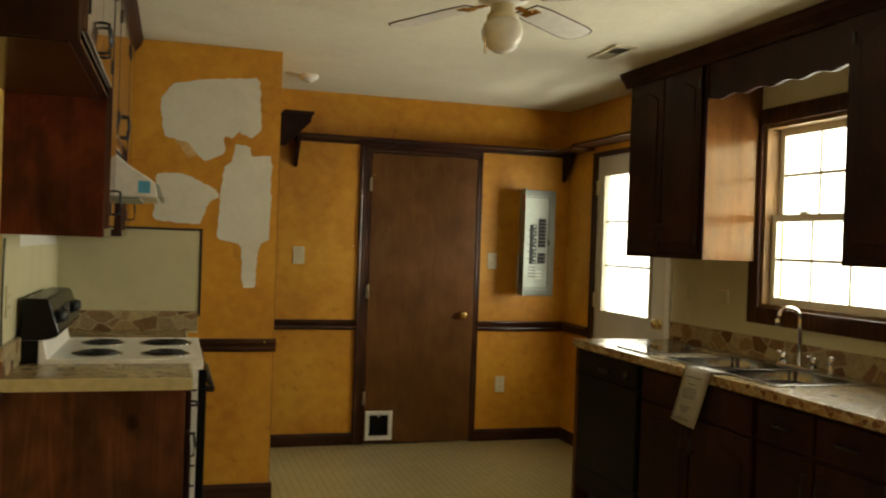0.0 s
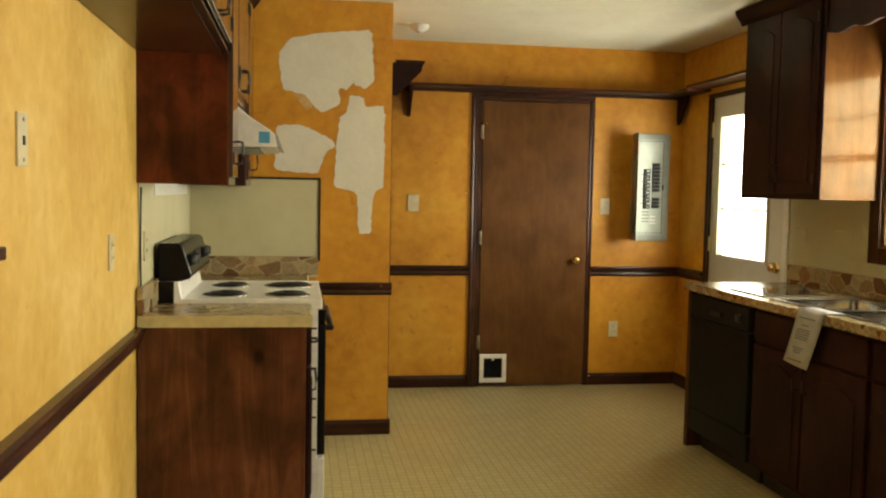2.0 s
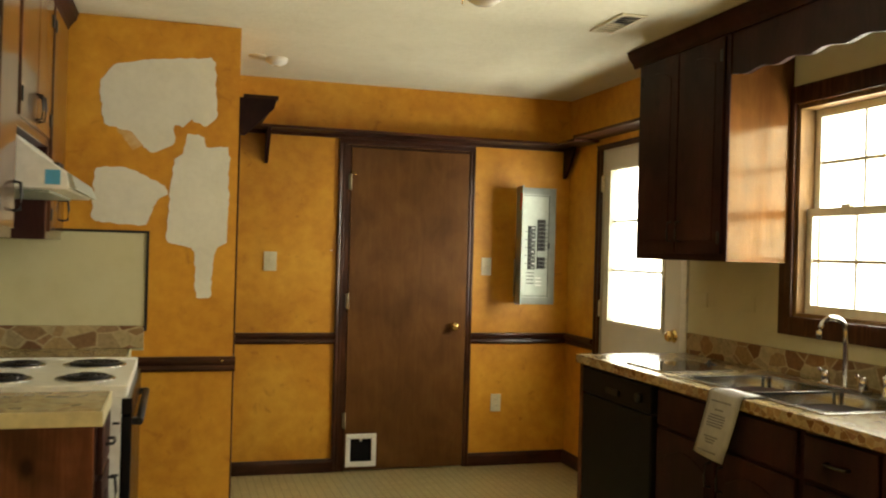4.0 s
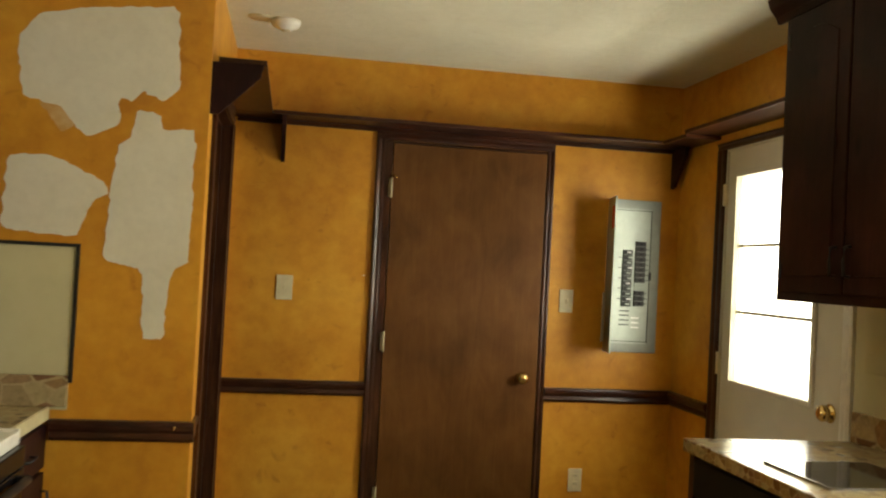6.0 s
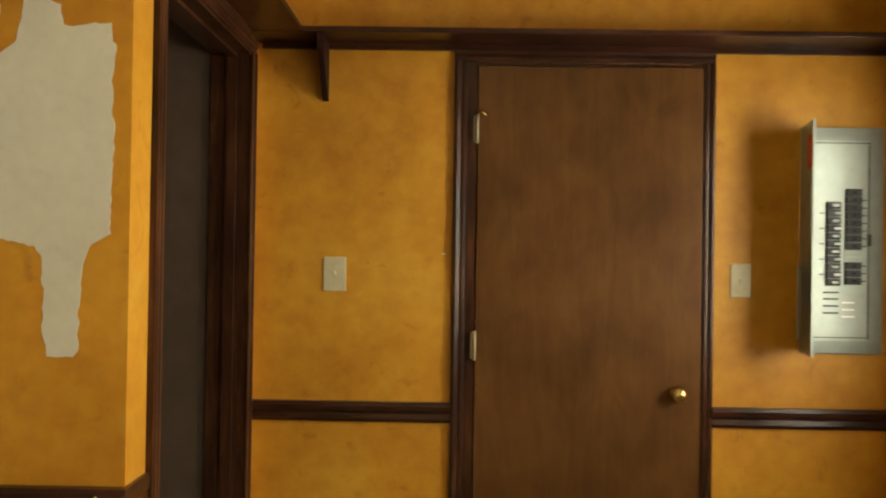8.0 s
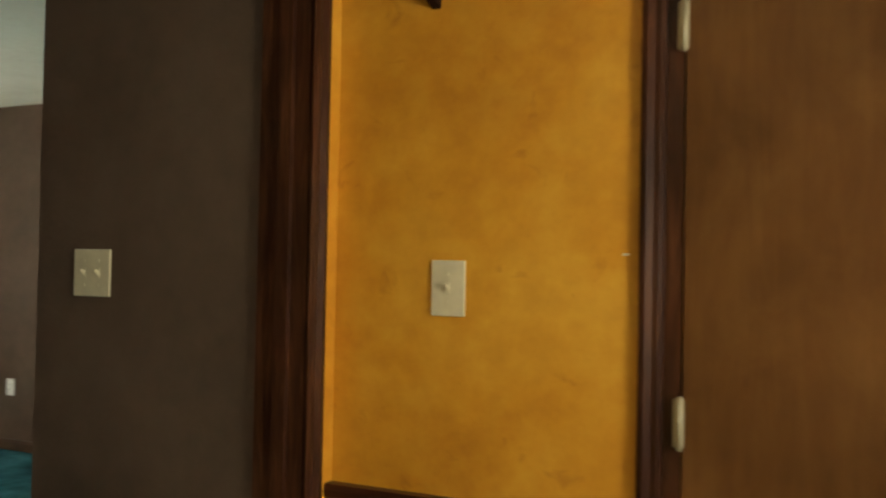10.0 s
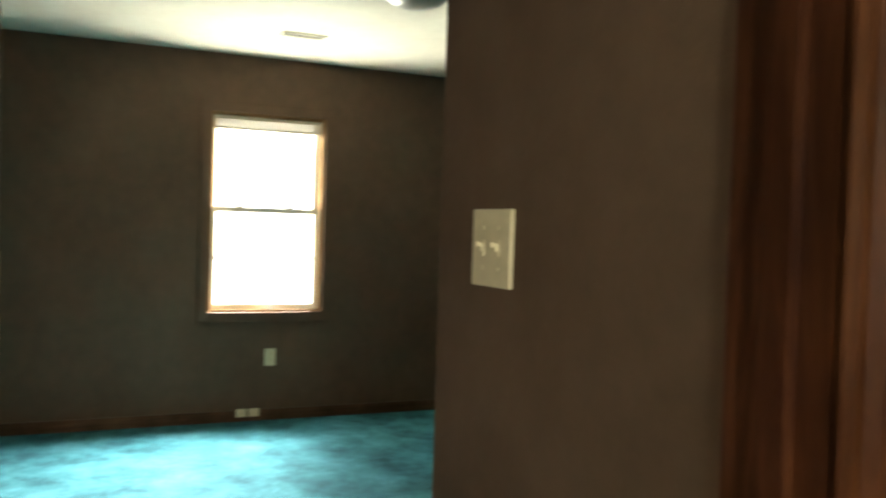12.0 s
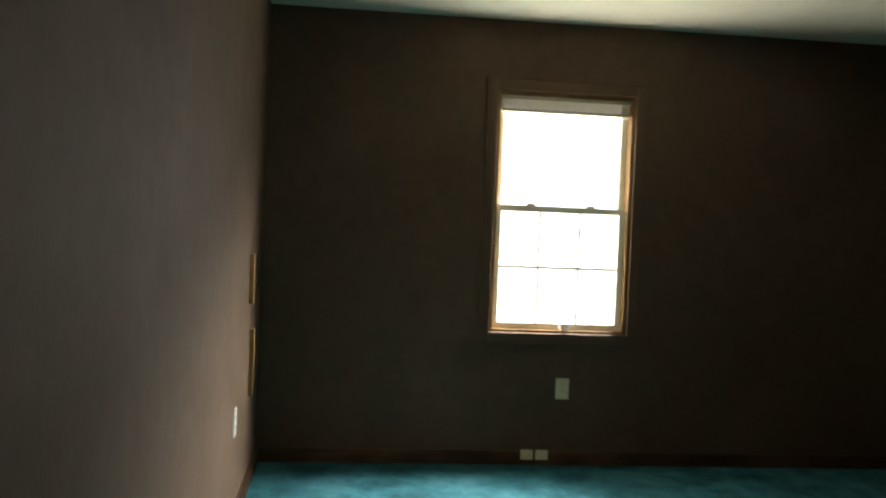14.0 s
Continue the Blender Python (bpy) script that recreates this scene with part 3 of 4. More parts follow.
part("door_stop", join(box(0.315, 0.35, 3.653, 3.665, 0.01, 2.04), box(0.315, 0.35, 4.50, 4.512, 0.01, 2.04), box(0.315, 0.35, 3.665, 4.50, 2.028, 2.04)), TRIM_V, dw)
leaf = thing("door_3", (-0.13, 3.80, 0), "open dark-stained glossy flush door against the wall", "door", kind="structure")
GLOSS_DOOR = wood("glossy_dark_door", (0.012, 0.009, 0.007), (0.020, 0.014, 0.010), (0.032, 0.022, 0.015), 0.2, knots=False, coat=0.6)
part("door_slab", box(-0.51, 0.25, 3.785, 3.82, 0.012, 2.035, 0.003), GLOSS_DOOR, leaf)
for z in (1.8, 1.05, 0.3):
    part("hinge", box(0.245, 0.262, 3.765, 3.79, z - 0.045, z + 0.045, 0.002), BRASS, leaf)
part("door_knob", lathe([(0.0, 0.06), (0.018, 0.058), (0.027, 0.047), (0.013, 0.028), (0.010, 0.012), (0.03, 0.008), (0.03, 0)], (-0.44, 3.82, 0.92), "y"), BRASS, leaf)

# plate shelf above the doors
shelf = thing("plate_shelf", (1.5, 4.54, 2.085), "dark-stained plate shelf running over the doors", "shelf")
part("shelf_board", box(XD + 0.02, XD + 0.185, 3.447, 4.45, 2.105, 2.123, 0.003), TRIM_V, shelf)
part("shelf_board", box(XD, XR, 4.452, YF, 2.105, 2.123, 0.003), TRIM, shelf)
part("corner_board", box(2.475, XR, 4.20, 4.451, 2.105, 2.123, 0.003), TRIM_V, shelf)
part("end_grain", box(2.478, XR, 4.1965, 4.20, 2.108, 2.121), PANEL_WOOD, shelf, "paler sawn end of the corner board")
part("shelf_board", box(2.475, XR, 3.125, 4.215, 2.124, 2.142, 0.003), TRIM_V, shelf)
part("bracket", prism("y", [(XD, 2.105), (XD + 0.175, 2.105), (XD + 0.165, 2.06), (XD + 0.03, 1.925), (XD, 1.925)], 3.447, 3.466), DARK_WOOD, shelf)
for x in (0.62, 2.60):
    part("bracket", prism("x", [(YF, 2.105), (YF - 0.165, 2.105), (YF - 0.15, 2.06), (YF - 0.03, 1.915), (YF, 1.905)], x, x + 0.02), DARK_WOOD, shelf)
part("cleat", box(XD, XD + 0.02, 3.467, 4.45, 2.075, 2.105), TRIM_V, shelf)
part("cleat", box(XD + 0.02, XR, YF - 0.018, YF, 2.085, 2.105), TRIM, shelf)


# primer patches on the stub wall
def patch(name, pts, label, mat=None):
    rounded = []
    for i, p in enumerate(pts):
        a, b = Vector(p), Vector(pts[(i + 1) % len(pts)])
        rounded += [a.lerp(b, 0.08), a.lerp(b, 0.92)]
    pts, rough = rounded, []
    for i, p in enumerate(pts):
        a, b = Vector(p), Vector(pts[(i + 1) % len(pts)])
        n = max(2, int((b - a).length / 0.012))
        for k in range(n):
            c = a.lerp(b, k / n)
            w = noise.noise((c.x * 28, c.y * 28, 3.1)) * 0.009 + noise.noise((c.x * 70, c.y * 85, 7.7)) * 0.005
            rough.append((c.x + w, c.y + w * 0.7))
    bm = prism("y", rough, YS - 0.0025 if mat is None else YS - 0.0012, YS)
    return structure(name, bm, mat or SPACKLE, label)


patch("trim_primer_patch_a", [(-0.235, 2.13), (-0.17, 2.215), (0.0, 2.25), (0.27, 2.275), (0.292, 2.0), (0.24, 1.95), (0.17, 1.98), (0.135, 1.94), (0.095, 1.95), (0.10, 1.86), (0.0, 1.81), (-0.06, 1.86), (-0.09, 1.91), (-0.21, 1.93), (-0.225, 2.02)], "ragged white primer patch on orange paint")
patch("trim_primer_patch_b", [(0.155, 1.915), (0.235, 1.905), (0.245, 1.855), (0.35, 1.86), (0.352, 1.41), (0.30, 1.38), (0.287, 1.29), (0.28, 1.145), (0.212, 1.145), (0.20, 1.38), (0.07, 1.40), (0.085, 1.62), (0.10, 1.79), (0.14, 1.82)], "ragged white primer patch on orange paint")
patch("trim_primer_patch_c", [(-0.245, 1.735), (-0.12, 1.745), (-0.03, 1.71), (0.055, 1.665), (0.085, 1.63), (0.03, 1.60), (0.0, 1.52), (-0.02, 1.475), (-0.255, 1.49)], "ragged white primer patch on orange paint")

SMEAR = painted("thinly_smeared_primer", (0.52, 0.26, 0.06), (0.60, 0.36, 0.13), (0.68, 0.50, 0.26), 0.6, 9.0, 0.2, 40)
patch("trim_primer_smear", [(-0.16, 1.925), (-0.08, 1.915), (-0.045, 1.845), (-0.085, 1.82), (-0.12, 1.86)], "thin smear of primer wiped over orange paint", SMEAR)

# ---- kitchen, sink side ----


def slab_door(name, face, y0, y1, z0, z1, side, parent, mat=DARK_WOOD, panel=True, label=""):
    """A cabinet door or drawer front on a face across x; side -1 looks towards -x, +1 towards +x."""
    a, b = face, face + side * 0.019
    d = part(name, box(min(a, b), max(a, b), y0, y1, z0, z1, 0.004), mat, parent, label)
    if panel and y1 - y0 > 0.16 and z1 - z0 > 0.25:
        m = 0.055
        c, e = b, b + side * 0.005
        arch = [(y0 + m, z0 + m), (y1 - m, z0 + m), (y1 - m, z1 - m - 0.05)]
        for k in range(1, 8):
            u = k / 8
            arch.append((y1 - m + (y0 - y1 + 2 * m) * u, z1 - m - 0.05 + 0.045 * math.sin(math.pi * u)))
        arch.append((y0 + m, z1 - m - 0.05))
        part("raised_panel", prism("x", arch, min(c, e), max(c, e), 0.003), mat, d)
    return d


def pull(face, y, z, side, parent, vertical=True):
    p = [(0.0, -0.045), (0.02, -0.042), (0.024, 0.0), (0.02, 0.042), (0.0, 0.045)]
    pts = [(face + side * d, y if vertical else y + h, z + h if vertical else z) for d, h in p]
    part("handle", tube(pts, 0.005), BLACK_MATTE, parent, "black wrought handle")


def hinge(face, y, z, side, parent):
    a, b = face, face + side * 0.006
    part("hinge", box(min(a, b), max(a, b), y - 0.008, y + 0.008, z - 0.025, z + 0.025, 0.002), BLACK_MATTE, parent)


def base_unit(name, label, x_face, x_back, y0, y1, side, fronts, group):
    """fronts: (kind, y0, y1, z0, z1)."""
    c = thing(name, ((x_face + x_back) / 2, (y0 + y1) / 2, 0), label, "cabinet", group)
    lo, hi = min(x_face, x_back), max(x_face, x_back)
    part("body", box(lo, hi, y0, y1, 0.10, 0.870), DARK_WOOD, c)
    kick = x_face - side * 0.07
    part("toe_kick", box(min(kick, x_back), max(kick, x_back), y0, y1, 0.0, 0.10), BLACK_MATTE, c)
    for kind, a, b, z0, z1 in fronts:
        d = slab_door("door" if kind == "door" else "drawer_front", x_face, a, b, z0, z1, side, c)
        face = x_face + side * 0.019
        if kind == "door":
            pull(face, b - 0.03 if a < (y0 + y1) / 2 - 0.02 else a + 0.03, z1 - 0.10, side, d)
        elif kind == "drawer":
            pull(face, (a + b) / 2, (z0 + z1) / 2, side, d, False)
    return c


XF = 2.045
base_unit("base_cabinet", "dark-stained sink base cabinet with closed doors", XF, XR - 0.006, 1.46, 2.355, -1,
          [("door", 1.92, 2.335, 0.125, 0.70), ("door", 1.48, 1.905, 0.125, 0.70), ("false", 1.92, 2.335, 0.715, 0.855), ("false", 1.48, 1.905, 0.715, 0.855)], "sink base cabinets")
base_unit("base_cabinet", "dark-stained base cabinet with drawer at the counter end", XF, XR - 0.006, 0.78, 1.458, -1,
          [("door", 0.80, 1.115, 0.125, 0.70), ("door", 1.13, 1.44, 0.125, 0.70), ("drawer", 0.80, 1.115, 0.715, 0.855), ("drawer", 1.13, 1.44, 0.715, 0.855)], "sink base cabinets")

dish = thing("dishwasher", (2.35, 2.67, 0), "black built-in dishwasher under the counter", "dishwasher")
part("body", box(XF + 0.012, XR - 0.006, 2.362, 3.03, 0.10, 0.868), BLACK_MATTE, dish)
part("door", box(XF - 0.025, XF + 0.012, 2.372, 3.02, 0.24, 0.735, 0.006), DISH_BLACK, dish)
ctl = part("control_panel", box(XF - 0.03, XF + 0.012, 2.372, 3.02, 0.742, 0.858, 0.006), DISH_BLACK, dish)
part("latch", box(XF - 0.042, XF - 0.03, 2.64, 2.76, 0.775, 0.80, 0.004), BLACK_MATTE, ctl)
part("dial", lathe([(0.022, 0), (0.02, -0.018), (0.0, -0.018)], (XF - 0.03, 2.46, 0.80), "x", 16), BLACK_MATTE, ctl)
part("lower_panel", box(XF - 0.018, XF + 0.012, 2.372, 3.02, 0.105, 0.232, 0.004), DISH_BLACK, dish)
part("toe_kick", box(XF + 0.06, XR - 0.05, 2.372, 3.02, 0.0, 0.10), BLACK_MATTE, dish)
tagged(solid("end_panel", box(XF - 0.02, XR - 0.006, 3.035, 3.072, 0.0, 0.870, 0.002), PANEL_WOOD), "dark-stained panel closing the dishwasher end", "panel")

counter = thing("countertop", (2.33, 1.92, 0.872), "mottled tan laminate worktop with square edge", "worktop")
CX0, CY0, CY1 = 2.012, 0.75, 3.098
part("top", join(box(CX0 + 0.01, 2.09, CY0, CY1, 0.874, 0.912), box(2.57, XR - 0.006, CY0, CY1, 0.874, 0.912), box(2.09, 2.57, CY0, 1.43, 0.874, 0.912), box(2.09, 2.57, 2.29, CY1, 0.874, 0.912)), TOP_LAM, counter)
part("front_edge", box(CX0, CX0 + 0.01, CY0, CY1, 0.870, 0.9125, 0.003), RIM_LAM, counter, "mottled brown edge strip")
part("end_edge", box(CX0, XR - 0.006, CY0 - 0.008, CY0, 0.870, 0.9115, 0.002), EDGE_LAM, counter)
part("backsplash", box(XR - 0.026, XR - 0.006, CY0, CY1, 0.912, 1.015, 0.003), STONE_LAM, counter, "flagstone patterned laminate upstand")

sink = thing("sink", (2.33, 1.86, 0.76), "double-bowl stainless steel sink set in the counter", "sink")
part("rim", join(box(2.082, 2.112, 1.422, 2.298, 0.912, 0.9175, 0.002), box(2.50, 2.578, 1.422, 2.298, 0.912, 0.9175, 0.002), box(2.112, 2.50, 1.422, 1.452, 0.912, 0.9175, 0.002), box(2.112, 2.50, 2.268, 2.298, 0.912, 0.9175, 0.002), box(2.112, 2.50, 1.848, 1.872, 0.906, 0.9165, 0.002)), STEEL, sink)


def bowl(y0, y1):
    bm = box(2.112, 2.50, y0, y1, 0.755, 0.916)
    bmesh.ops.delete(bm, geom=[f for f in bm.faces if f.normal.z > 0.9], context="FACES")
    bmesh.ops.bevel(bm, geom=[e for e in bm.edges if not e.is_boundary], offset=0.035, segments=4, affect="EDGES")
    bmesh.ops.reverse_faces(bm, faces=bm.faces[:])
    for f in bm.faces:
        f.smooth = True
    return bm


for y0, y1 in ((1.452, 1.848), (1.872, 2.268)):
    b = part("bowl", bowl(y0, y1), STEEL, sink)
    part("drain", lathe([(0.0, 0.004), (0.028, 0.003), (0.04, 0.0)], (2.31, (y0 + y1) / 2, 0.757)), CHROME, b)

tap = thing("faucet", (2.54, 1.87, 0.9175), "chrome gooseneck faucet with two handles and sprayer", "faucet")
part("base", box(2.515, 2.565, 1.75, 1.99, 0.9175, 0.932, 0.005), CHROME, tap)
arc = [(2.54, 1.865, 0.93), (2.54, 1.865, 1.135)]
for k in range(1, 11):
    a = math.pi * k / 10
    arc.append((2.54 - 0.056 * (1 - math.cos(a)), 1.865 + 0.01 * k / 10, 1.135 + 0.052 * math.sin(a)))
arc.append((2.427, 1.875, 1.105))
part("spout", tube(arc, 0.0105, 12), CHROME, tap)
for y in (1.77, 1.97):
    part("tap_handle", join(lathe([(0.018, 0), (0.016, 0.03), (0.012, 0.045), (0.0, 0.047)], (2.54, y, 0.932), "z", 14), tube([(2.54, y, 0.972), (2.50, y - 0.01, 0.985)], 0.006)), CHROME, tap)
part("side_sprayer", lathe([(0.02, 0), (0.012, 0.012), (0.011, 0.05), (0.016, 0.075), (0.0, 0.085)], (2.54, 1.66, 0.9175), "z", 14), CHROME, tap)
tagged(solid("sink_stopper", lathe([(0.03, 0), (0.032, 0.006), (0.012, 0.011), (0.006, 0.022), (0.0, 0.023)], (2.45, 2.62, 0.912), "z", 18), BLACK_MATTE), "black rubber sink stopper lying on the worktop", "stopper")

board = thing("cutting_board", (2.27, 2.56, 0.912), "dark glossy glass cutting board lying on the worktop", "cutting board")
part("glass", box(2.10, 2.42, 2.41, 2.72, 0.914, 0.919, 0.002), DARK_GLASS, board)
part("rim", join(box(2.092, 2.10, 2.402, 2.728, 0.912, 0.9195), box(2.42, 2.428, 2.402, 2.728, 0.912, 0.9195), box(2.10, 2.42, 2.402, 2.41, 0.912, 0.9195), box(2.10, 2.42, 2.72, 2.728, 0.912, 0.9195)), STEEL, board)

# notice hanging over the counter's edge
note = thing("paper_notice", (2.0, 1.85, 0.67), "white printed notice hanging over the counter edge", "paper")


def curved_sheet():
    bm = bmesh.new()
    rows = []
    path = [(2.10, 0.9195), (2.05, 0.9195), (2.015, 0.919), (2.004, 0.908), (2.002, 0.87), (1.996, 0.80), (1.988, 0.73), (1.98, 0.672)]
    for i, (x, z) in enumerate(path):
        lean = (0.915 - z) * 0.30
        rows.append([bm.verts.new((x - 0.006 * math.sin(math.pi * k / 6), 1.735 + lean + (0.205 - 0.02 * i / 7) * k / 6, z + 0.012 * (k / 6) * (i / 7))) for k in range(7)])
    for a, b in zip(rows, rows[1:]):
        for i in range(6):
            bm.faces.new((a[i], a[i + 1], b[i + 1], b[i]))
    bmesh.ops.solidify(bm, geom=bm.faces[:], thickness=0.0012)
    for f in bm.faces:
        f.smooth = True
    return bm


part("sheet", curved_sheet(), PAPER, note)
for i, (z, w) in enumerate(((0.885, 0.12), (0.855, 0.05), (0.835, 0.09), (0.825, 0.10), (0.815, 0.10), (0.805, 0.10), (0.795, 0.09), (0.755, 0.08), (0.745, 0.06), (0.735, 0.05), (0.70, 0.11))):
    x = 2.001 - (0.87 - z) * 0.11
    y = 1.835 + (0.915 - z) * 0.30
    part("print_line", box(x - 0.0085, x - 0.0068, y - w / 2, y + w / 2, z - 0.0022, z + 0.0022), INK, note)


def upper_unit(label, x_face, x_back, y0, y1, z0, z1, side, doors, group, ends=PANEL_WOOD, front=DARK_WOOD):
    c = thing("wall_cabinet", ((x_face + x_back) / 2, (y0 + y1) / 2, z0), label, "cabinet", group)
    part("body", box(min(x_face, x_back), max(x_face, x_back), y0, y1, z0, z1), ends, c)
    if ends is not DARK_WOOD or side > 0:
        lip = x_face + side * 0.006
        part("face_frame", box(min(x_face, lip), max(x_face, lip), y0, y1, z0, z1, 0.0015), front, c)
    n = len(doors)
    for i, (a, b) in enumerate(doors):
        d = slab_door("door", x_face, a, b, z0 + 0.03, z1 - 0.09, side, c, front, side < 0)
        inner = b - 0.03 if (n > 1 and i == 0) or n == 1 else a + 0.03
        outer = a + 0.012 if inner > (a + b) / 2 else b - 0.012
        pull(x_face + side * 0.019, inner, z0 + 0.13 if z1 - z0 > 0.7 else z0 + 0.10, side, d)
        for z in (z0 + 0.10, z1 - 0.17):
            hinge(x_face + side * 0.019, outer, z, side, d)
    return c


UZ = CZ - 0.002
upper_unit("dark-stained two-door wall cabinet beside the sink window", 2.335, XR, 2.335, 3.105, 1.385, UZ, -1, [(2.365, 2.715), (2.725, 3.075)], "sink wall cabinets", GLARE_END)
upper_unit("dark-stained two-door wall cabinet over the counter end", 2.335, XR, 0.66, 1.378, 1.385, UZ, -1, [(0.69, 1.015), (1.025, 1.35)], "sink wall cabinets")
scallop = [(2.334, UZ), (1.379, UZ)]
for k in range(49):
    u = k / 48
    y = 1.379 + (2.334 - 1.379) * u
    scallop.append((y, 2.165 + 0.007 * math.cos(u * 2 * math.pi * 5)))
tagged(solid("valance", prism("x", scallop, 2.336, 2.356), DARK_WOOD), "dark-stained scalloped valance over the sink window", "valance")


def crown(name, x, side, y0, y1, label):
    p = [(0, 2.345), (0.012, 2.345), (0.02, 2.365), (0.045, 2.395), (0.055, 2.425), (0, 2.425)]
    return structure(name, prism("y", [(x + side * d, z) for d, z in p], y0, y1), DARK_WOOD, label)


crown("trim_crown_east", 2.335, -1, 0.66, 3.16, "dark-stained crown moulding over the sink cabinets")
structure("trim_crown_return", prism("x", [(3.105 + d, z) for d, z in [(0, 2.345), (0.012, 2.345), (0.02, 2.365), (0.045, 2.395), (0.055, 2.425), (0, 2.425)]], 2.336, XR), DARK_WOOD, "dark-stained crown moulding return")

# ---- kitchen, stove side ----
XLF = -0.385
G = "stove wall cabinets"
upper_unit("dark-stained wall cabinet over the refrigerator space", XLF, XL, 0.86, 1.832, 1.885, UZ, 1, [(0.89, 1.335), (1.345, 1.80)], G, DARK_WOOD, LIT_FRONT_WOOD)
upper_unit("dark-stained single-door wall cabinet with knotty side", XLF, XL, 1.834, 2.168, 1.40, UZ, 1, [(1.862, 2.14)], G, SIDE_WOOD, LIT_FRONT_WOOD)
upper_unit("short dark-stained wall cabinet over the range hood", XLF, XL, 2.17, 2.932, 1.765, UZ, 1, [(2.20, 2.545), (2.555, 2.90)], G, DARK_WOOD, LIT_FRONT_WOOD)
upper_unit("dark-stained wall cabinet beside the stub wall", XLF, XL, 2.934, YS - 0.007, 1.40, UZ, 1, [(2.965, 3.395)], G, DARK_WOOD, LIT_FRONT_WOOD)
crown("trim_crown_west", XLF, 1, 0.86, YS, "dark-stained crown moulding over the stove cabinets")
PLY = wood("brown_plywood_underside", (0.026, 0.0095, 0.0050), (0.045, 0.018, 0.0090), (0.070, 0.031, 0.015), 0.35, "y", False, 0.38, coat_rough=0.10)
structure("trim_fridge_underside", box(XL + 0.004, XLF - 0.022, 0.875, 1.828, 1.880, 1.8845), PLY, "lighter plywood underside of the cabinet")
structure("trim_fridge_edge", box(XLF, XLF + 0.006, 0.86, 1.834, 1.887, 1.912, 0.002), PANEL_WOOD, "light worn edge under the cabinet")

hood = thing("range_hood", (-0.46, 2.55, 1.60), "white range hood with blue tape under the cabinet", "range hood")
part("shell", prism("y", [(XL + 0.006, 1.762), (-0.42, 1.762), (-0.385, 1.735), (-0.32, 1.68), (-0.24, 1.63), (-0.222, 1.615), (-0.212, 1.568), (-0.22, 1.56), (XL + 0.006, 1.56)], 2.175, 2.927, 0.003), WHITE, hood)
part("filter", box(-0.62, -0.28, 2.24, 2.86, 1.552, 1.560, 0.002), PANEL_GREY, hood)
part("front_lip", prism("y", [(-0.222, 1.615), (-0.208, 1.61), (-0.192, 1.562), (-0.212, 1.566)], 2.178, 2.924), PANEL_LIGHT, hood)
part("tape", box(-0.285, -0.24, 2.1735, 2.1748, 1.575, 1.622), BLUE, hood, "strip of blue masking tape")
for y in (2.48, 2.56):
    part("switch", box(-0.30, -0.28, y, y + 0.03, 1.655, 1.672, 0.002), BLACK_MATTE, hood)

base_unit("base_cabinet", "narrow dark-stained base cabinet with knotty end panel", -0.085, XL + 0.006, 1.83, 2.165, 1, [("door", 1.85, 2.145, 0.125, 0.70), ("drawer", 1.85, 2.145, 0.715, 0.855)], "stove base cabinets")
tagged(solid("end_panel", box(XL + 0.006, -0.088, 1.812, 1.828, 0.0, 0.868, 0.002), PANEL_WOOD), "knotty dark-stained panel at the counter end", "panel")
base_unit("base_cabinet", "dark-stained base cabinet between stove and stub wall", -0.085, XL + 0.006, 2.945, YS - 0.007, 1, [("door", 2.965, 3.41, 0.125, 0.70), ("drawer", 2.965, 3.41, 0.715, 0.855)], "stove base cabinets")
for y0, y1, far in ((1.795, 2.168, False), (2.942, YS - 0.006, True)):
    c = thing("countertop", (-0.38, (y0 + y1) / 2, 0.87), "tan laminate worktop beside the stove", "worktop", "stove worktops")
    part("top", box(XL + 0.006, -0.072, y0 + 0.008, y1, 0.872, 0.912), TOP_LAM, c)
    part("front_edge", box(-0.072, -0.064, y0 + 0.008, y1, 0.868, 0.9115, 0.002), EDGE_LAM, c)
    if far:
        part("backsplash", box(XL + 0.03, -0.012, y1 - 0.02, y1, 0.912, 1.015, 0.003), STONE_LAM, c, "flagstone patterned laminate upstand")
    else:
        part("end_edge", box(XL + 0.006, -0.064, y0, y0 + 0.008, 0.868, 0.9115, 0.002), EDGE_LAM, c, "pale laminate edge strip")
    part("backsplash", box(XL + 0.006, XL + 0.028, y0, y1, 0.912, 1.015, 0.004), STONE_LAM, c, "flagstone patterned laminate upstand")

stove = thing("range", (-0.35, 2.555, 0), "white electric coil range with black backguard and door", "stove")
SY0, SY1 = 2.175, 2.935
part("body", box(XL + 0.012, -0.036, SY0 + 0.002, SY1 - 0.002, 0.03, 0.885), WHITE, stove)
for x in (-0.64, -0.15):
    for y in (SY0 + 0.06, SY1 - 0.06):
        part("foot", lathe([(0.018, 0), (0.018, 0.03)], (x, y, 0.0), "z", 12), BLACK_MATTE, stove)
top = part("cooktop", join(box(-0.60, -0.018, SY0, SY1, 0.885, 0.924, 0.006), box(-0.60, -0.018, SY0, SY0 + 0.02, 0.916, 0.929, 0.004), box(-0.60, -0.018, SY1 - 0.02, SY1, 0.916, 0.929, 0.004)), WHITE, stove)


def coil(cx, cy, r):
    pts, turns = [], 4.2 if r > 0.085 else 3.3
    n = int(turns * 22)
    for i in range(n + 1):
        a = 2 * math.pi * turns * i / n
        rr = 0.018 + (r - 0.018) * i / n
        pts.append((cx + rr * math.cos(a), cy + rr * math.sin(a), 0.934))
    return tube(pts, 0.0045, 6)


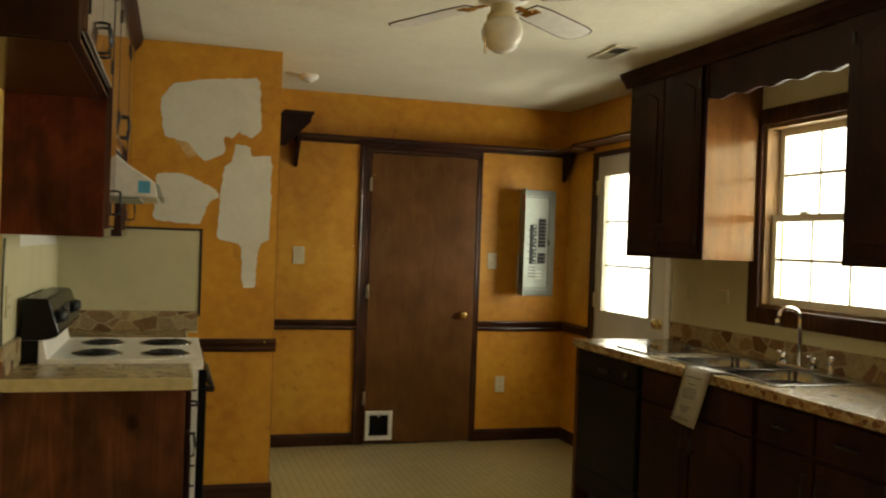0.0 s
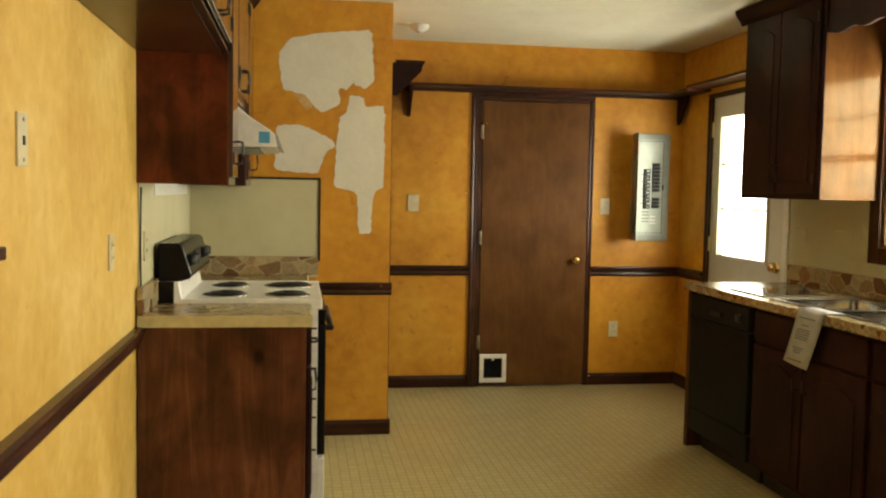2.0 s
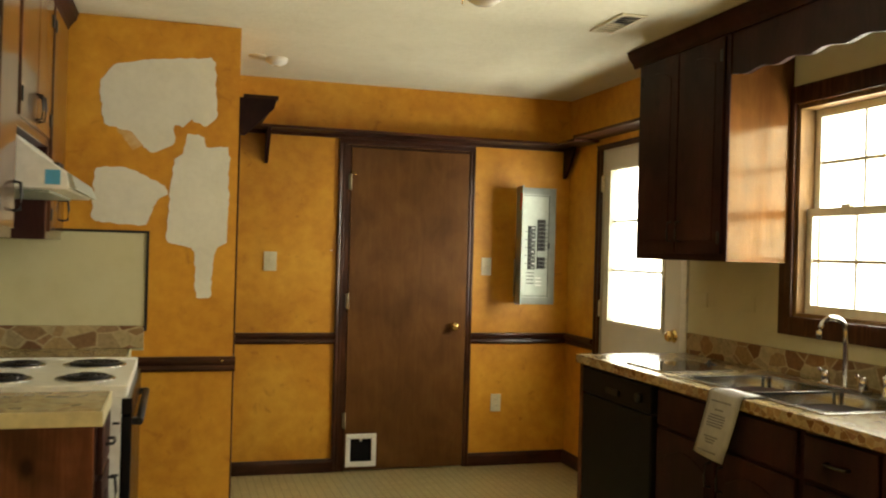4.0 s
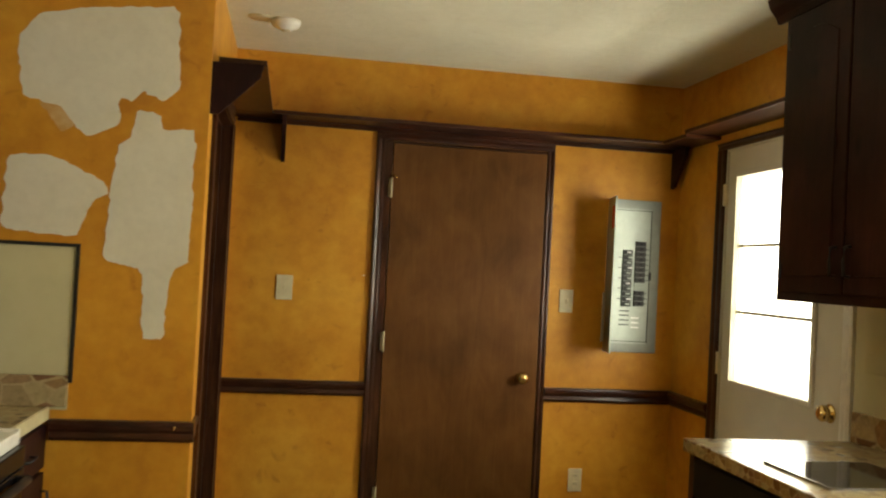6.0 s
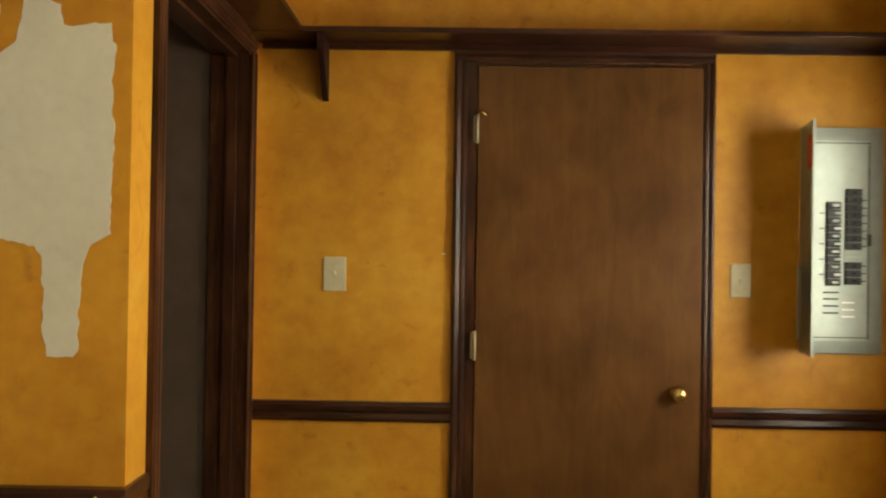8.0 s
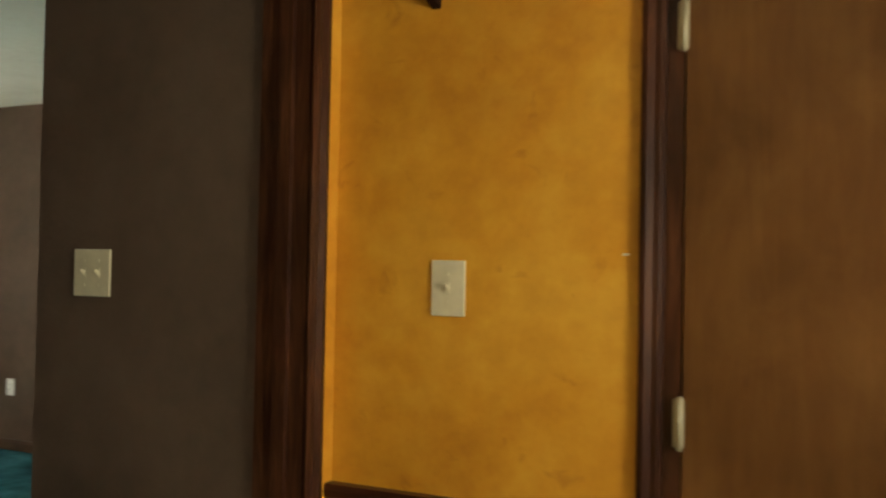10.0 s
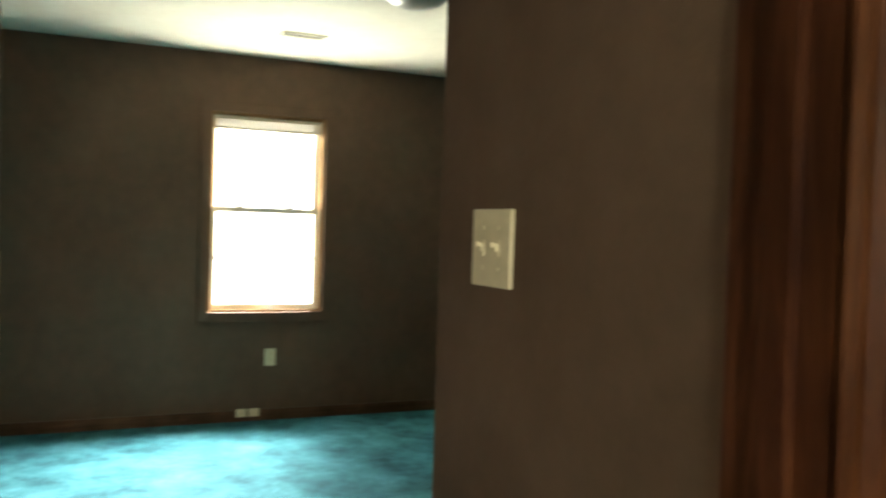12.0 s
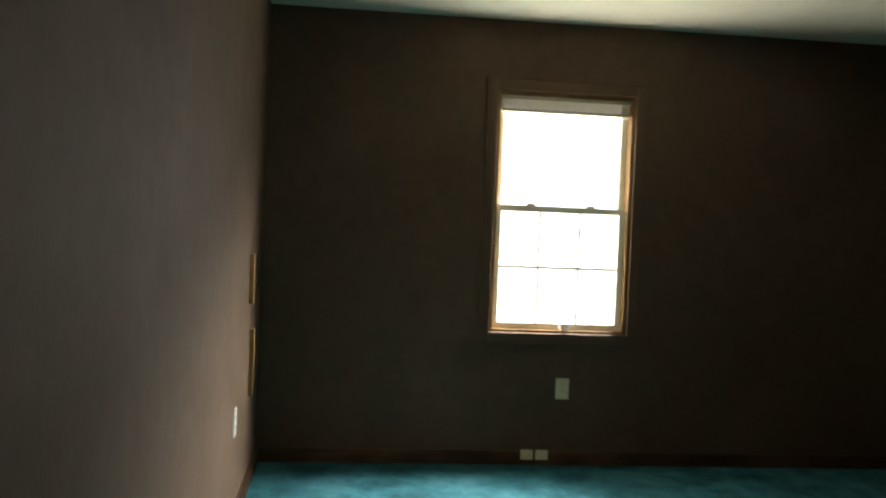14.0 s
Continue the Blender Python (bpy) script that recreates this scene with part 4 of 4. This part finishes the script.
for cx, cy, r in ((-0.43, 2.73, 0.073), (-0.165, 2.73, 0.093), (-0.43, 2.36, 0.080), (-0.165, 2.36, 0.078)):
    p = part("drip_pan", lathe([(r + 0.018, 0.004), (r + 0.012, 0.006), (r * 0.9, 0.002), (r * 0.4, 0.0008), (0.0, 0.0006)], (cx, cy, 0.9235), "z", 28), BLACK, top, "blackened drip pan with bright ring")
    part("ring", lathe([(r + 0.022, 0.0012), (r + 0.020, 0.006), (r + 0.013, 0.007), (r + 0.011, 0.0012)], (cx, cy, 0.9235), "z", 28), CHROME, top)
    part("burner_coil", coil(cx, cy, r), COIL, top, "black spiral burner coil")
riser = part("riser", prism("y", [(XL + 0.012, 0.885), (-0.60, 0.885), (-0.59, 0.926), (-0.605, 1.0), (XL + 0.012, 1.0)], SY0 + 0.002, SY1 - 0.002, 0.003), WHITE, stove)
guard = part("backguard", prism("y", [(-0.685, 1.0), (-0.60, 1.0), (-0.558, 1.012), (-0.55, 1.028), (-0.588, 1.148), (-0.60, 1.158), (-0.685, 1.158)], SY0, SY1, 0.006), BLACK, stove, "black sloped control backguard")
part("end_cap", prism("y", [(-0.685, 0.90), (-0.622, 0.90), (-0.622, 1.0), (-0.685, 1.0)], SY0 - 0.003, SY0), BLACK, stove)
for y in (2.26, 2.36, 2.75, 2.85):
    part("knob", lathe([(0.026, 0.0), (0.024, 0.014), (0.02, 0.028), (0.0, 0.03)], (-0.568, y, 1.085), "x", 18), BLACK_MATTE, guard, "black control knob")
part("clock_panel", box(-0.576, -0.566, 2.45, 2.66, 1.06, 1.11, 0.002), BLACK_MATTE, guard)
part("control_strip", box(-0.036, -0.002, SY0 + 0.002, SY1 - 0.004, 0.83, 0.884, 0.004), BLACK, stove)
door = part("oven_door", box(-0.036, -0.002, SY0 + 0.004, SY1 - 0.004, 0.26, 0.825, 0.006), BLACK, stove, "black glass oven door")
part("handle", join(tube([(0.02, SY0 + 0.05, 0.80), (0.02, SY1 - 0.05, 0.80)], 0.013, 10), box(-0.002, 0.02, SY0 + 0.05, SY0 + 0.075, 0.788, 0.812, 0.003), box(-0.002, 0.02, SY1 - 0.075, SY1 - 0.05, 0.788, 0.812, 0.003)), BLACK_MATTE, door)
part("drawer", box(-0.036, -0.004, SY0 + 0.004, SY1 - 0.004, 0.06, 0.245, 0.006), WHITE, stove, "white storage drawer front")
for z in (0.28, 0.42, 0.50, 0.63, 0.80):
    part("side_clip", box(-0.062, -0.040, SY0 - 0.001, SY0 + 0.0018, z, z + 0.008), BLACK_MATTE, stove)

cable = [(XL + 0.012, 1.862 - 0.02 * math.sin(math.pi * k / 12), 1.385 - 0.44 * k / 12) for k in range(13)]
tagged(solid("loose_cable", tube(cable, 0.004, 6), BLACK_MATTE), "thin black cable hanging beside the cream panel", "cable")

# ---- small fixtures ----


def plate_on(name, label, axis, side, at, u, z, w, h, mat=IVORY, toggles=(), outlet=False, group="wall plates"):
    """A cover plate on a wall across axis, facing side, centred at u along the wall and at height z."""
    def bx(d0, d1, u0, u1, z0, z1, b=0.0):
        a, c = sorted((at + side * d0, at + side * d1))
        return box(a, c, u0, u1, z0, z1, b) if axis == "x" else box(u0, u1, a, c, z0, z1, b)
    cx = (at, u, z - h / 2) if axis == "x" else (u, at, z - h / 2)
    t = thing(name, cx, label, "wall plate", group)
    part("plate", bx(0, 0.007, u - w / 2, u + w / 2, z - h / 2, z + h / 2, 0.003), mat, t)
    for du in toggles:
        part("toggle", join(bx(0.007, 0.009, u + du - 0.0055, u + du + 0.0055, z - 0.012, z + 0.012, 0.001), bx(0.009, 0.014, u + du - 0.004, u + du + 0.004, z - 0.005, z + 0.007, 0.001), bx(0.014, 0.021, u + du - 0.0035, u + du + 0.0035, z + 0.001, z + 0.009, 0.002)), mat, t)
        for dz in (-0.03, 0.03):
            part("screw", bx(0.007, 0.0085, u + du - 0.0025, u + du + 0.0025, z + dz - 0.003, z + dz + 0.003), mat, t)
    if outlet:
        for dz in (-0.02, 0.02):
            o = part("socket", bx(0.007, 0.0095, u - 0.016, u + 0.016, z + dz - 0.013, z + dz + 0.013, 0.002), mat, t)
            for du in (-0.006, 0.006):
                part("slot", bx(0.0095, 0.0102, u + du - 0.001, u + du + 0.001, z + dz - 0.002, z + dz + 0.006), BLACK_MATTE, o)
    return t


plate_on("light_switch", "ivory single light switch on orange wall", "y", -1, YF, 0.671, 1.307, 0.078, 0.118, toggles=(0,))
plate_on("light_switch", "ivory switch plate beside the breaker panel", "y", -1, YF, 2.07, 1.305, 0.07, 0.115, toggles=(0,))
plate_on("outlet", "ivory wall outlet below the chair rail", "y", -1, YF, 2.16, 0.41, 0.07, 0.115, outlet=True)
plate_on("outlet", "ivory wall outlet on the orange wall", "x", 1, XL, 1.36, 1.178, 0.07, 0.115, outlet=True)
phone = plate_on("phone_plate", "ivory telephone jack plate on the golden wall", "x", 1, XL, 0.44, 1.484, 0.07, 0.115)
for dz in (-0.043, 0.043):
    part("screw", lathe([(0.005, 0.0), (0.004, 0.002), (0.0, 0.0025)], (XL + 0.007, 0.44, 1.484 + dz), "x", 10), OLD_BRASS, phone)
part("jack", box(XL + 0.007, XL + 0.010, 0.434, 0.446, 1.472, 1.492, 0.001), BLACK_MATTE, phone)
plate_on("outlet", "cream outlet behind the stove counter", "x", 1, XL + 0.005, 1.98, 1.16, 0.07, 0.115, CREAM_WALL, outlet=True)
plate_on("outlet", "cream outlet on the sink wall", "x", -1, XR - 0.005, 2.62, 1.19, 0.115, 0.07, CREAM_WALL)
plate_on("outlet", "cream outlet near the entry door", "x", -1, XR - 0.005, 3.0, 1.19, 0.115, 0.07, CREAM_WALL)
plate_on("light_switch", "ivory double light switch on taupe wall", "y", -1, 4.525, -0.238, 1.322, 0.118, 0.115, toggles=(-0.023, 0.023))
plate_on("outlet", "ivory outlet below the living room window", "x", 1, PX, 5.425, 0.435, 0.075, 0.118, outlet=True)
plate_on("outlet", "white outlet on the side wall", "y", 1, PY, -4.02, 0.46, 0.075, 0.118, WHITE, outlet=True)
for y in (5.235, 5.32):
    plate_on("cable_jack", "ivory surface-mounted jack box on the baseboard", "x", 1, PX + 0.014, y, 0.064, 0.07, 0.055, group="jack boxes")
# White scrape on the wall, built as a small added plate.
plate_on("wall_scuff_mark", "white scuff mark low on the taupe wall", "y", 1, PY, -2.38, 0.475, 0.05, 0.12, WHITE)

plate_on("outlet", "white outlet on the end wall of the living room", "y", -1, 7.4, -4.05, 0.45, 0.075, 0.118, WHITE, outlet=True)
chip = lathe([(0.006, 0.0), (0.005, 0.0012), (0.0, 0.0016)], (0, 0, 0), "y", 9)
bmesh.ops.transform(chip, matrix=Matrix.Translation((1.047, YF, 1.382)) @ Matrix.Diagonal((1.3, -1, 0.45, 1)), verts=chip.verts[:])
structure("trim_plaster_chip", chip, SPACKLE, "small white chip in the orange paint")

# Two narrow orange-brown bars on the south wall, near the west corner.
strip = thing("wall_bars", (-4.55, PY, 0.3), "two narrow orange-brown bars on the taupe wall", "trim strip")
part("upper_strip", box(-4.50, -4.455, PY, PY + 0.02, 0.92, 1.15, 0.003), BAR_ORANGE, strip)
part("lower_strip", box(-4.61, -4.565, PY, PY + 0.02, 0.46, 0.785, 0.003), BAR_ORANGE, strip)

# wall bracket shelf on the orange wall
ws = thing("wall_shelf", (-0.65, -0.24, 1.18), "small dark-stained wooden shelf on the orange wall", "shelf")
part("shelf_board", box(XL, XL + 0.11, -0.45, -0.02, 1.262, 1.285, 0.004), TRIM, ws)
for y in (-0.41, -0.075):
    part("bracket", prism("y", [(XL, 1.262), (XL + 0.09, 1.262), (XL + 0.07, 1.235), (XL + 0.02, 1.19), (XL, 1.18)], y, y + 0.018), DARK_WOOD, ws)

# breaker panel
bp = thing("breaker_panel", (2.40, YF, 1.06), "open grey steel breaker panel with black breakers", "breaker panel")
B0, B1, Z0, Z1 = 2.275, 2.55, 1.06, 1.835
part("box", box(B0, B1, YF - 0.016, YF, Z0, Z1, 0.003), PANEL_GREY, bp)
part("dead_front", box(B0 + 0.012, B1 - 0.05, YF - 0.020, YF - 0.016, Z0 + 0.03, Z1 - 0.03, 0.001), PANEL_LIGHT, bp)
part("cover_frame", join(box(B1 - 0.05, B1 - 0.012, YF - 0.021, YF - 0.016, Z0 + 0.03, Z1 - 0.03, 0.001), box(B0 + 0.012, B1 - 0.012, YF - 0.022, YF - 0.0205, Z1 - 0.045, Z1 - 0.03), box(B0 + 0.012, B1 - 0.012, YF - 0.022, YF - 0.0205, Z0 + 0.03, Z0 + 0.045)), PANEL_GREY, bp)
part("inner_line", join(box(B1 - 0.054, B1 - 0.051, YF - 0.0225, YF - 0.0202, Z0 + 0.05, Z1 - 0.05), box(B0 + 0.02, B1 - 0.05, YF - 0.0225, YF - 0.0202, Z1 - 0.055, Z1 - 0.052), box(B0 + 0.02, B1 - 0.05, YF - 0.0225, YF - 0.0202, Z0 + 0.055, Z0 + 0.058)), BLACK_MATTE, bp)
for x, w, zs in ((2.353, 0.046, [1.567 - 0.0262 * k for k in range(11)]), (2.418, 0.052, [1.612 - 0.0262 * k for k in range(8)] + [1.362, 1.3358, 1.3098])):
    left = x < 2.4
    for k, z in enumerate(zs):
        b = part("breaker", box(x, x + w, YF - 0.034, YF - 0.020, z - 0.0122, z + 0.0122, 0.0015), BLACK_MATTE, bp)
        u = x + (0.016 + 0.006 * (k % 2) if left else 0.020)
        part("lever", box(u, u + (0.020 if left else 0.010), YF - 0.042, YF - 0.034, z - 0.004, z + 0.004, 0.001), (PANEL_LIGHT if k % 3 else PAPER) if left else BLACK, b)
    for k in range(1, len(zs), 2 if left else 1):
        u = x - 0.022 if left else x + w + 0.004
        part("label_bar", box(u, u + 0.016, YF - 0.0215, YF - 0.0202, zs[k] - 0.002, zs[k] + 0.002), BLACK_MATTE, bp)
for z in (1.404, 1.388):
    part("blank_cover", box(2.418, 2.472, YF - 0.026, YF - 0.020, z - 0.005, z + 0.005, 0.001), PANEL_LIGHT, bp)
for z in (1.270, 1.248, 1.224, 1.200):
    part("label_bar", box(2.345, 2.398, YF - 0.0215, YF - 0.0202, z - 0.003, z + 0.003), BLACK_MATTE, bp)
for z in (1.236, 1.212, 1.188):
    part("label_bar", box(2.410, 2.452, YF - 0.0215, YF - 0.0202, z - 0.003, z + 0.003), PAPER, bp)
part("latch", box(B1 - 0.058, B1 - 0.044, YF - 0.026, YF - 0.0212, 1.43, 1.47, 0.001), BLACK_MATTE, bp)
cover = part("door", prism("z", [(B0 - 0.008, YF - 0.016), (B0, YF - 0.016), (B0 - 0.045, YF - 0.235), (B0 - 0.053, YF - 0.235)], Z0 + 0.01, Z1 - 0.005), PANEL_LIGHT, bp, "steel panel door standing open")
part("sticker", prism("z", [(B0 - 0.0395, YF - 0.16), (B0 - 0.0405, YF - 0.16), (B0 - 0.0525, YF - 0.225), (B0 - 0.0515, YF - 0.225)], Z1 - 0.16, Z1 - 0.05), RED, cover, "red warning sticker")
part("chart", prism("z", [(B0 - 0.024, YF - 0.07), (B0 - 0.026, YF - 0.07), (B0 - 0.075, YF - 0.17), (B0 - 0.073, YF - 0.17)], Z0 + 0.06, Z0 + 0.30), PAPER, cover, "paper circuit chart hanging loose")

# smoke detector, vents, fan, lamp
sd = thing("smoke_detector", (0.62, 4.05, CZ - 0.03), "white round smoke detector on the ceiling", "smoke detector")
part("body", lathe([(0.0, -0.042), (0.028, -0.042), (0.034, -0.036), (0.055, -0.026), (0.06, -0.012), (0.06, 0.0)], (0.62, 4.05, CZ)), WHITE, sd)
part("grille", lathe([(0.0, -0.047), (0.018, -0.046), (0.02, -0.042)], (0.62, 4.05, CZ)), IVORY, sd)
part("mounting_plate", lathe([(0.0, -0.006), (0.045, -0.006), (0.05, 0.0)], (0.515, 4.03, CZ)), IVORY, sd)


def ceiling_vent(label, x0, x1, y0, y1, z, along):
    v = thing("ceiling_vent", ((x0 + x1) / 2, (y0 + y1) / 2, z - 0.01), label, "vent")
    part("backing", box(x0 + 0.012, x1 - 0.012, y0 + 0.012, y1 - 0.012, z - 0.003, z), BLACK_MATTE, v)
    part("frame", join(box(x0, x1, y0, y0 + 0.018, z - 0.009, z, 0.002), box(x0, x1, y1 - 0.018, y1, z - 0.009, z, 0.002), box(x0, x0 + 0.018, y0 + 0.018, y1 - 0.018, z - 0.009, z, 0.002), box(x1 - 0.018, x1, y0 + 0.018, y1 - 0.018, z - 0.009, z, 0.002)), IVORY, v)
    n = 8
    for i in range(n):
        f = (i + 0.5) / n
        half = i < n / 2
        if along == "y":
            x = x0 + 0.018 + (x1 - x0 - 0.036) * f
            tilt = 0.006 if half else -0.006
            bm = prism("y", [(x - 0.005, z - 0.010), (x - 0.003, z - 0.010), (x + tilt + 0.002, z - 0.003), (x + tilt, z - 0.003)], y0 + 0.018, y1 - 0.018)
        else:
            y = y0 + 0.018 + (y1 - y0 - 0.036) * f
            tilt = 0.006 if half else -0.006
            bm = prism("x", [(y - 0.005, z - 0.010), (y - 0.003, z - 0.010), (y + tilt + 0.002, z - 0.003), (y + tilt, z - 0.003)], x0 + 0.018, x1 - 0.018)
        part("slat", bm, IVORY, v)
    return v


ceiling_vent("ivory metal ceiling vent above the sink side", 1.912, 2.032, 2.51, 2.83, CZ, "x")
ceiling_vent("ivory metal ceiling vent near the living room window", -4.31, -4.20, 5.225, 5.49, LZ, "x")

FX, FY = 0.955, 1.52
fan = thing("ceiling_fan", (FX, FY, 2.10), "white ceiling fan with opal globe light and brass arms", "ceiling fan")
part("motor", lathe([(0.0, 0.0), (0.075, 0.0), (0.085, -0.02), (0.10, -0.05), (0.105, -0.10), (0.09, -0.135), (0.055, -0.15), (0.0, -0.15)], (FX, FY, CZ)), WHITE, fan)
kit = part("light_kit", lathe([(0.0, 0.0), (0.042, 0.0), (0.045, -0.03), (0.058, -0.04), (0.058, -0.055), (0.0, -0.055)], (FX, FY, CZ - 0.15)), IVORY, fan)
part("globe", lathe([(0.055, 0.0), (0.068, -0.02), (0.075, -0.045), (0.07, -0.075), (0.053, -0.10), (0.028, -0.117), (0.0, -0.122)], (FX, FY, CZ - 0.203), "z", 32), FROST, fan, "opal glass globe")
for k in range(4):
    a = radians(33 + 90 * k)
    c, s2 = math.cos(a), math.sin(a)
    turn = Matrix.Translation((FX, FY, 2.30)) @ Matrix.Rotation(a, 4, "Z") @ Matrix.Rotation(radians(3), 4, "Y") @ Matrix.Rotation(radians(-8), 4, "X")
    outline = [(0.14, -0.05), (0.22, -0.062), (0.46, -0.066), (0.505, -0.058), (0.525, -0.03), (0.525, 0.03), (0.505, 0.058), (0.46, 0.066), (0.22, 0.062), (0.14, 0.05)]
    bm = prism("z", outline, -0.003, 0.003, 0.001)
    bmesh.ops.transform(bm, matrix=turn, verts=bm.verts[:])
    blade = part("blade", bm, WHITE, fan, "white fan blade")
    bm = prism("z", [(x + (0.005 if x > 0.3 else -0.005), y * 1.08) for x, y in outline], -0.0018, 0.0018)
    bmesh.ops.transform(bm, matrix=turn, verts=bm.verts[:])
    part("rim", bm, TRIM, blade, "dark brown blade edge")
    bm = join(box(0.07, 0.17, -0.012, 0.012, -0.010, -0.003, 0.002), box(0.15, 0.19, -0.035, 0.035, -0.008, -0.003, 0.002))
    bmesh.ops.transform(bm, matrix=turn, verts=bm.verts[:])
    part("blade_arm", bm, BRASS, fan, "tarnished brass blade arm")
part("pull_chain", tube([(FX - 0.052, FY - 0.03, 2.245), (FX - 0.078, FY - 0.045, 2.20), (FX - 0.080, FY - 0.046, 2.09)], 0.0025, 6), BRASS, fan)

lamp = thing("ceiling_light", (-2.66, 5.42, LZ - 0.19), "unlit flush ceiling light with grey glass dish", "ceiling light")
part("stem", lathe([(0.0, 0.0), (0.03, 0.0), (0.03, -0.05), (0.012, -0.07), (0.012, -0.16), (0.0, -0.16)], (-2.66, 5.42, LZ), "z", 16), BRASS, lamp)
part("dish", lathe([(0.0, -0.105), (0.06, -0.10), (0.11, -0.082), (0.145, -0.052), (0.15, -0.046), (0.142, -0.046), (0.10, -0.072), (0.0, -0.092)], (-2.67, 5.41, LZ - 0.065), "z", 36), GREY_GREEN, lamp, "grey glass dish")
# Brown disc on the ceiling, slightly offset from the dish.
part("ceiling_disc", lathe([(0.0, -0.008), (0.15, -0.008), (0.16, 0.0)], (-2.63, 5.53, LZ), "z", 36), BROWN_DISC, lamp, "thin brown disc on the ceiling")
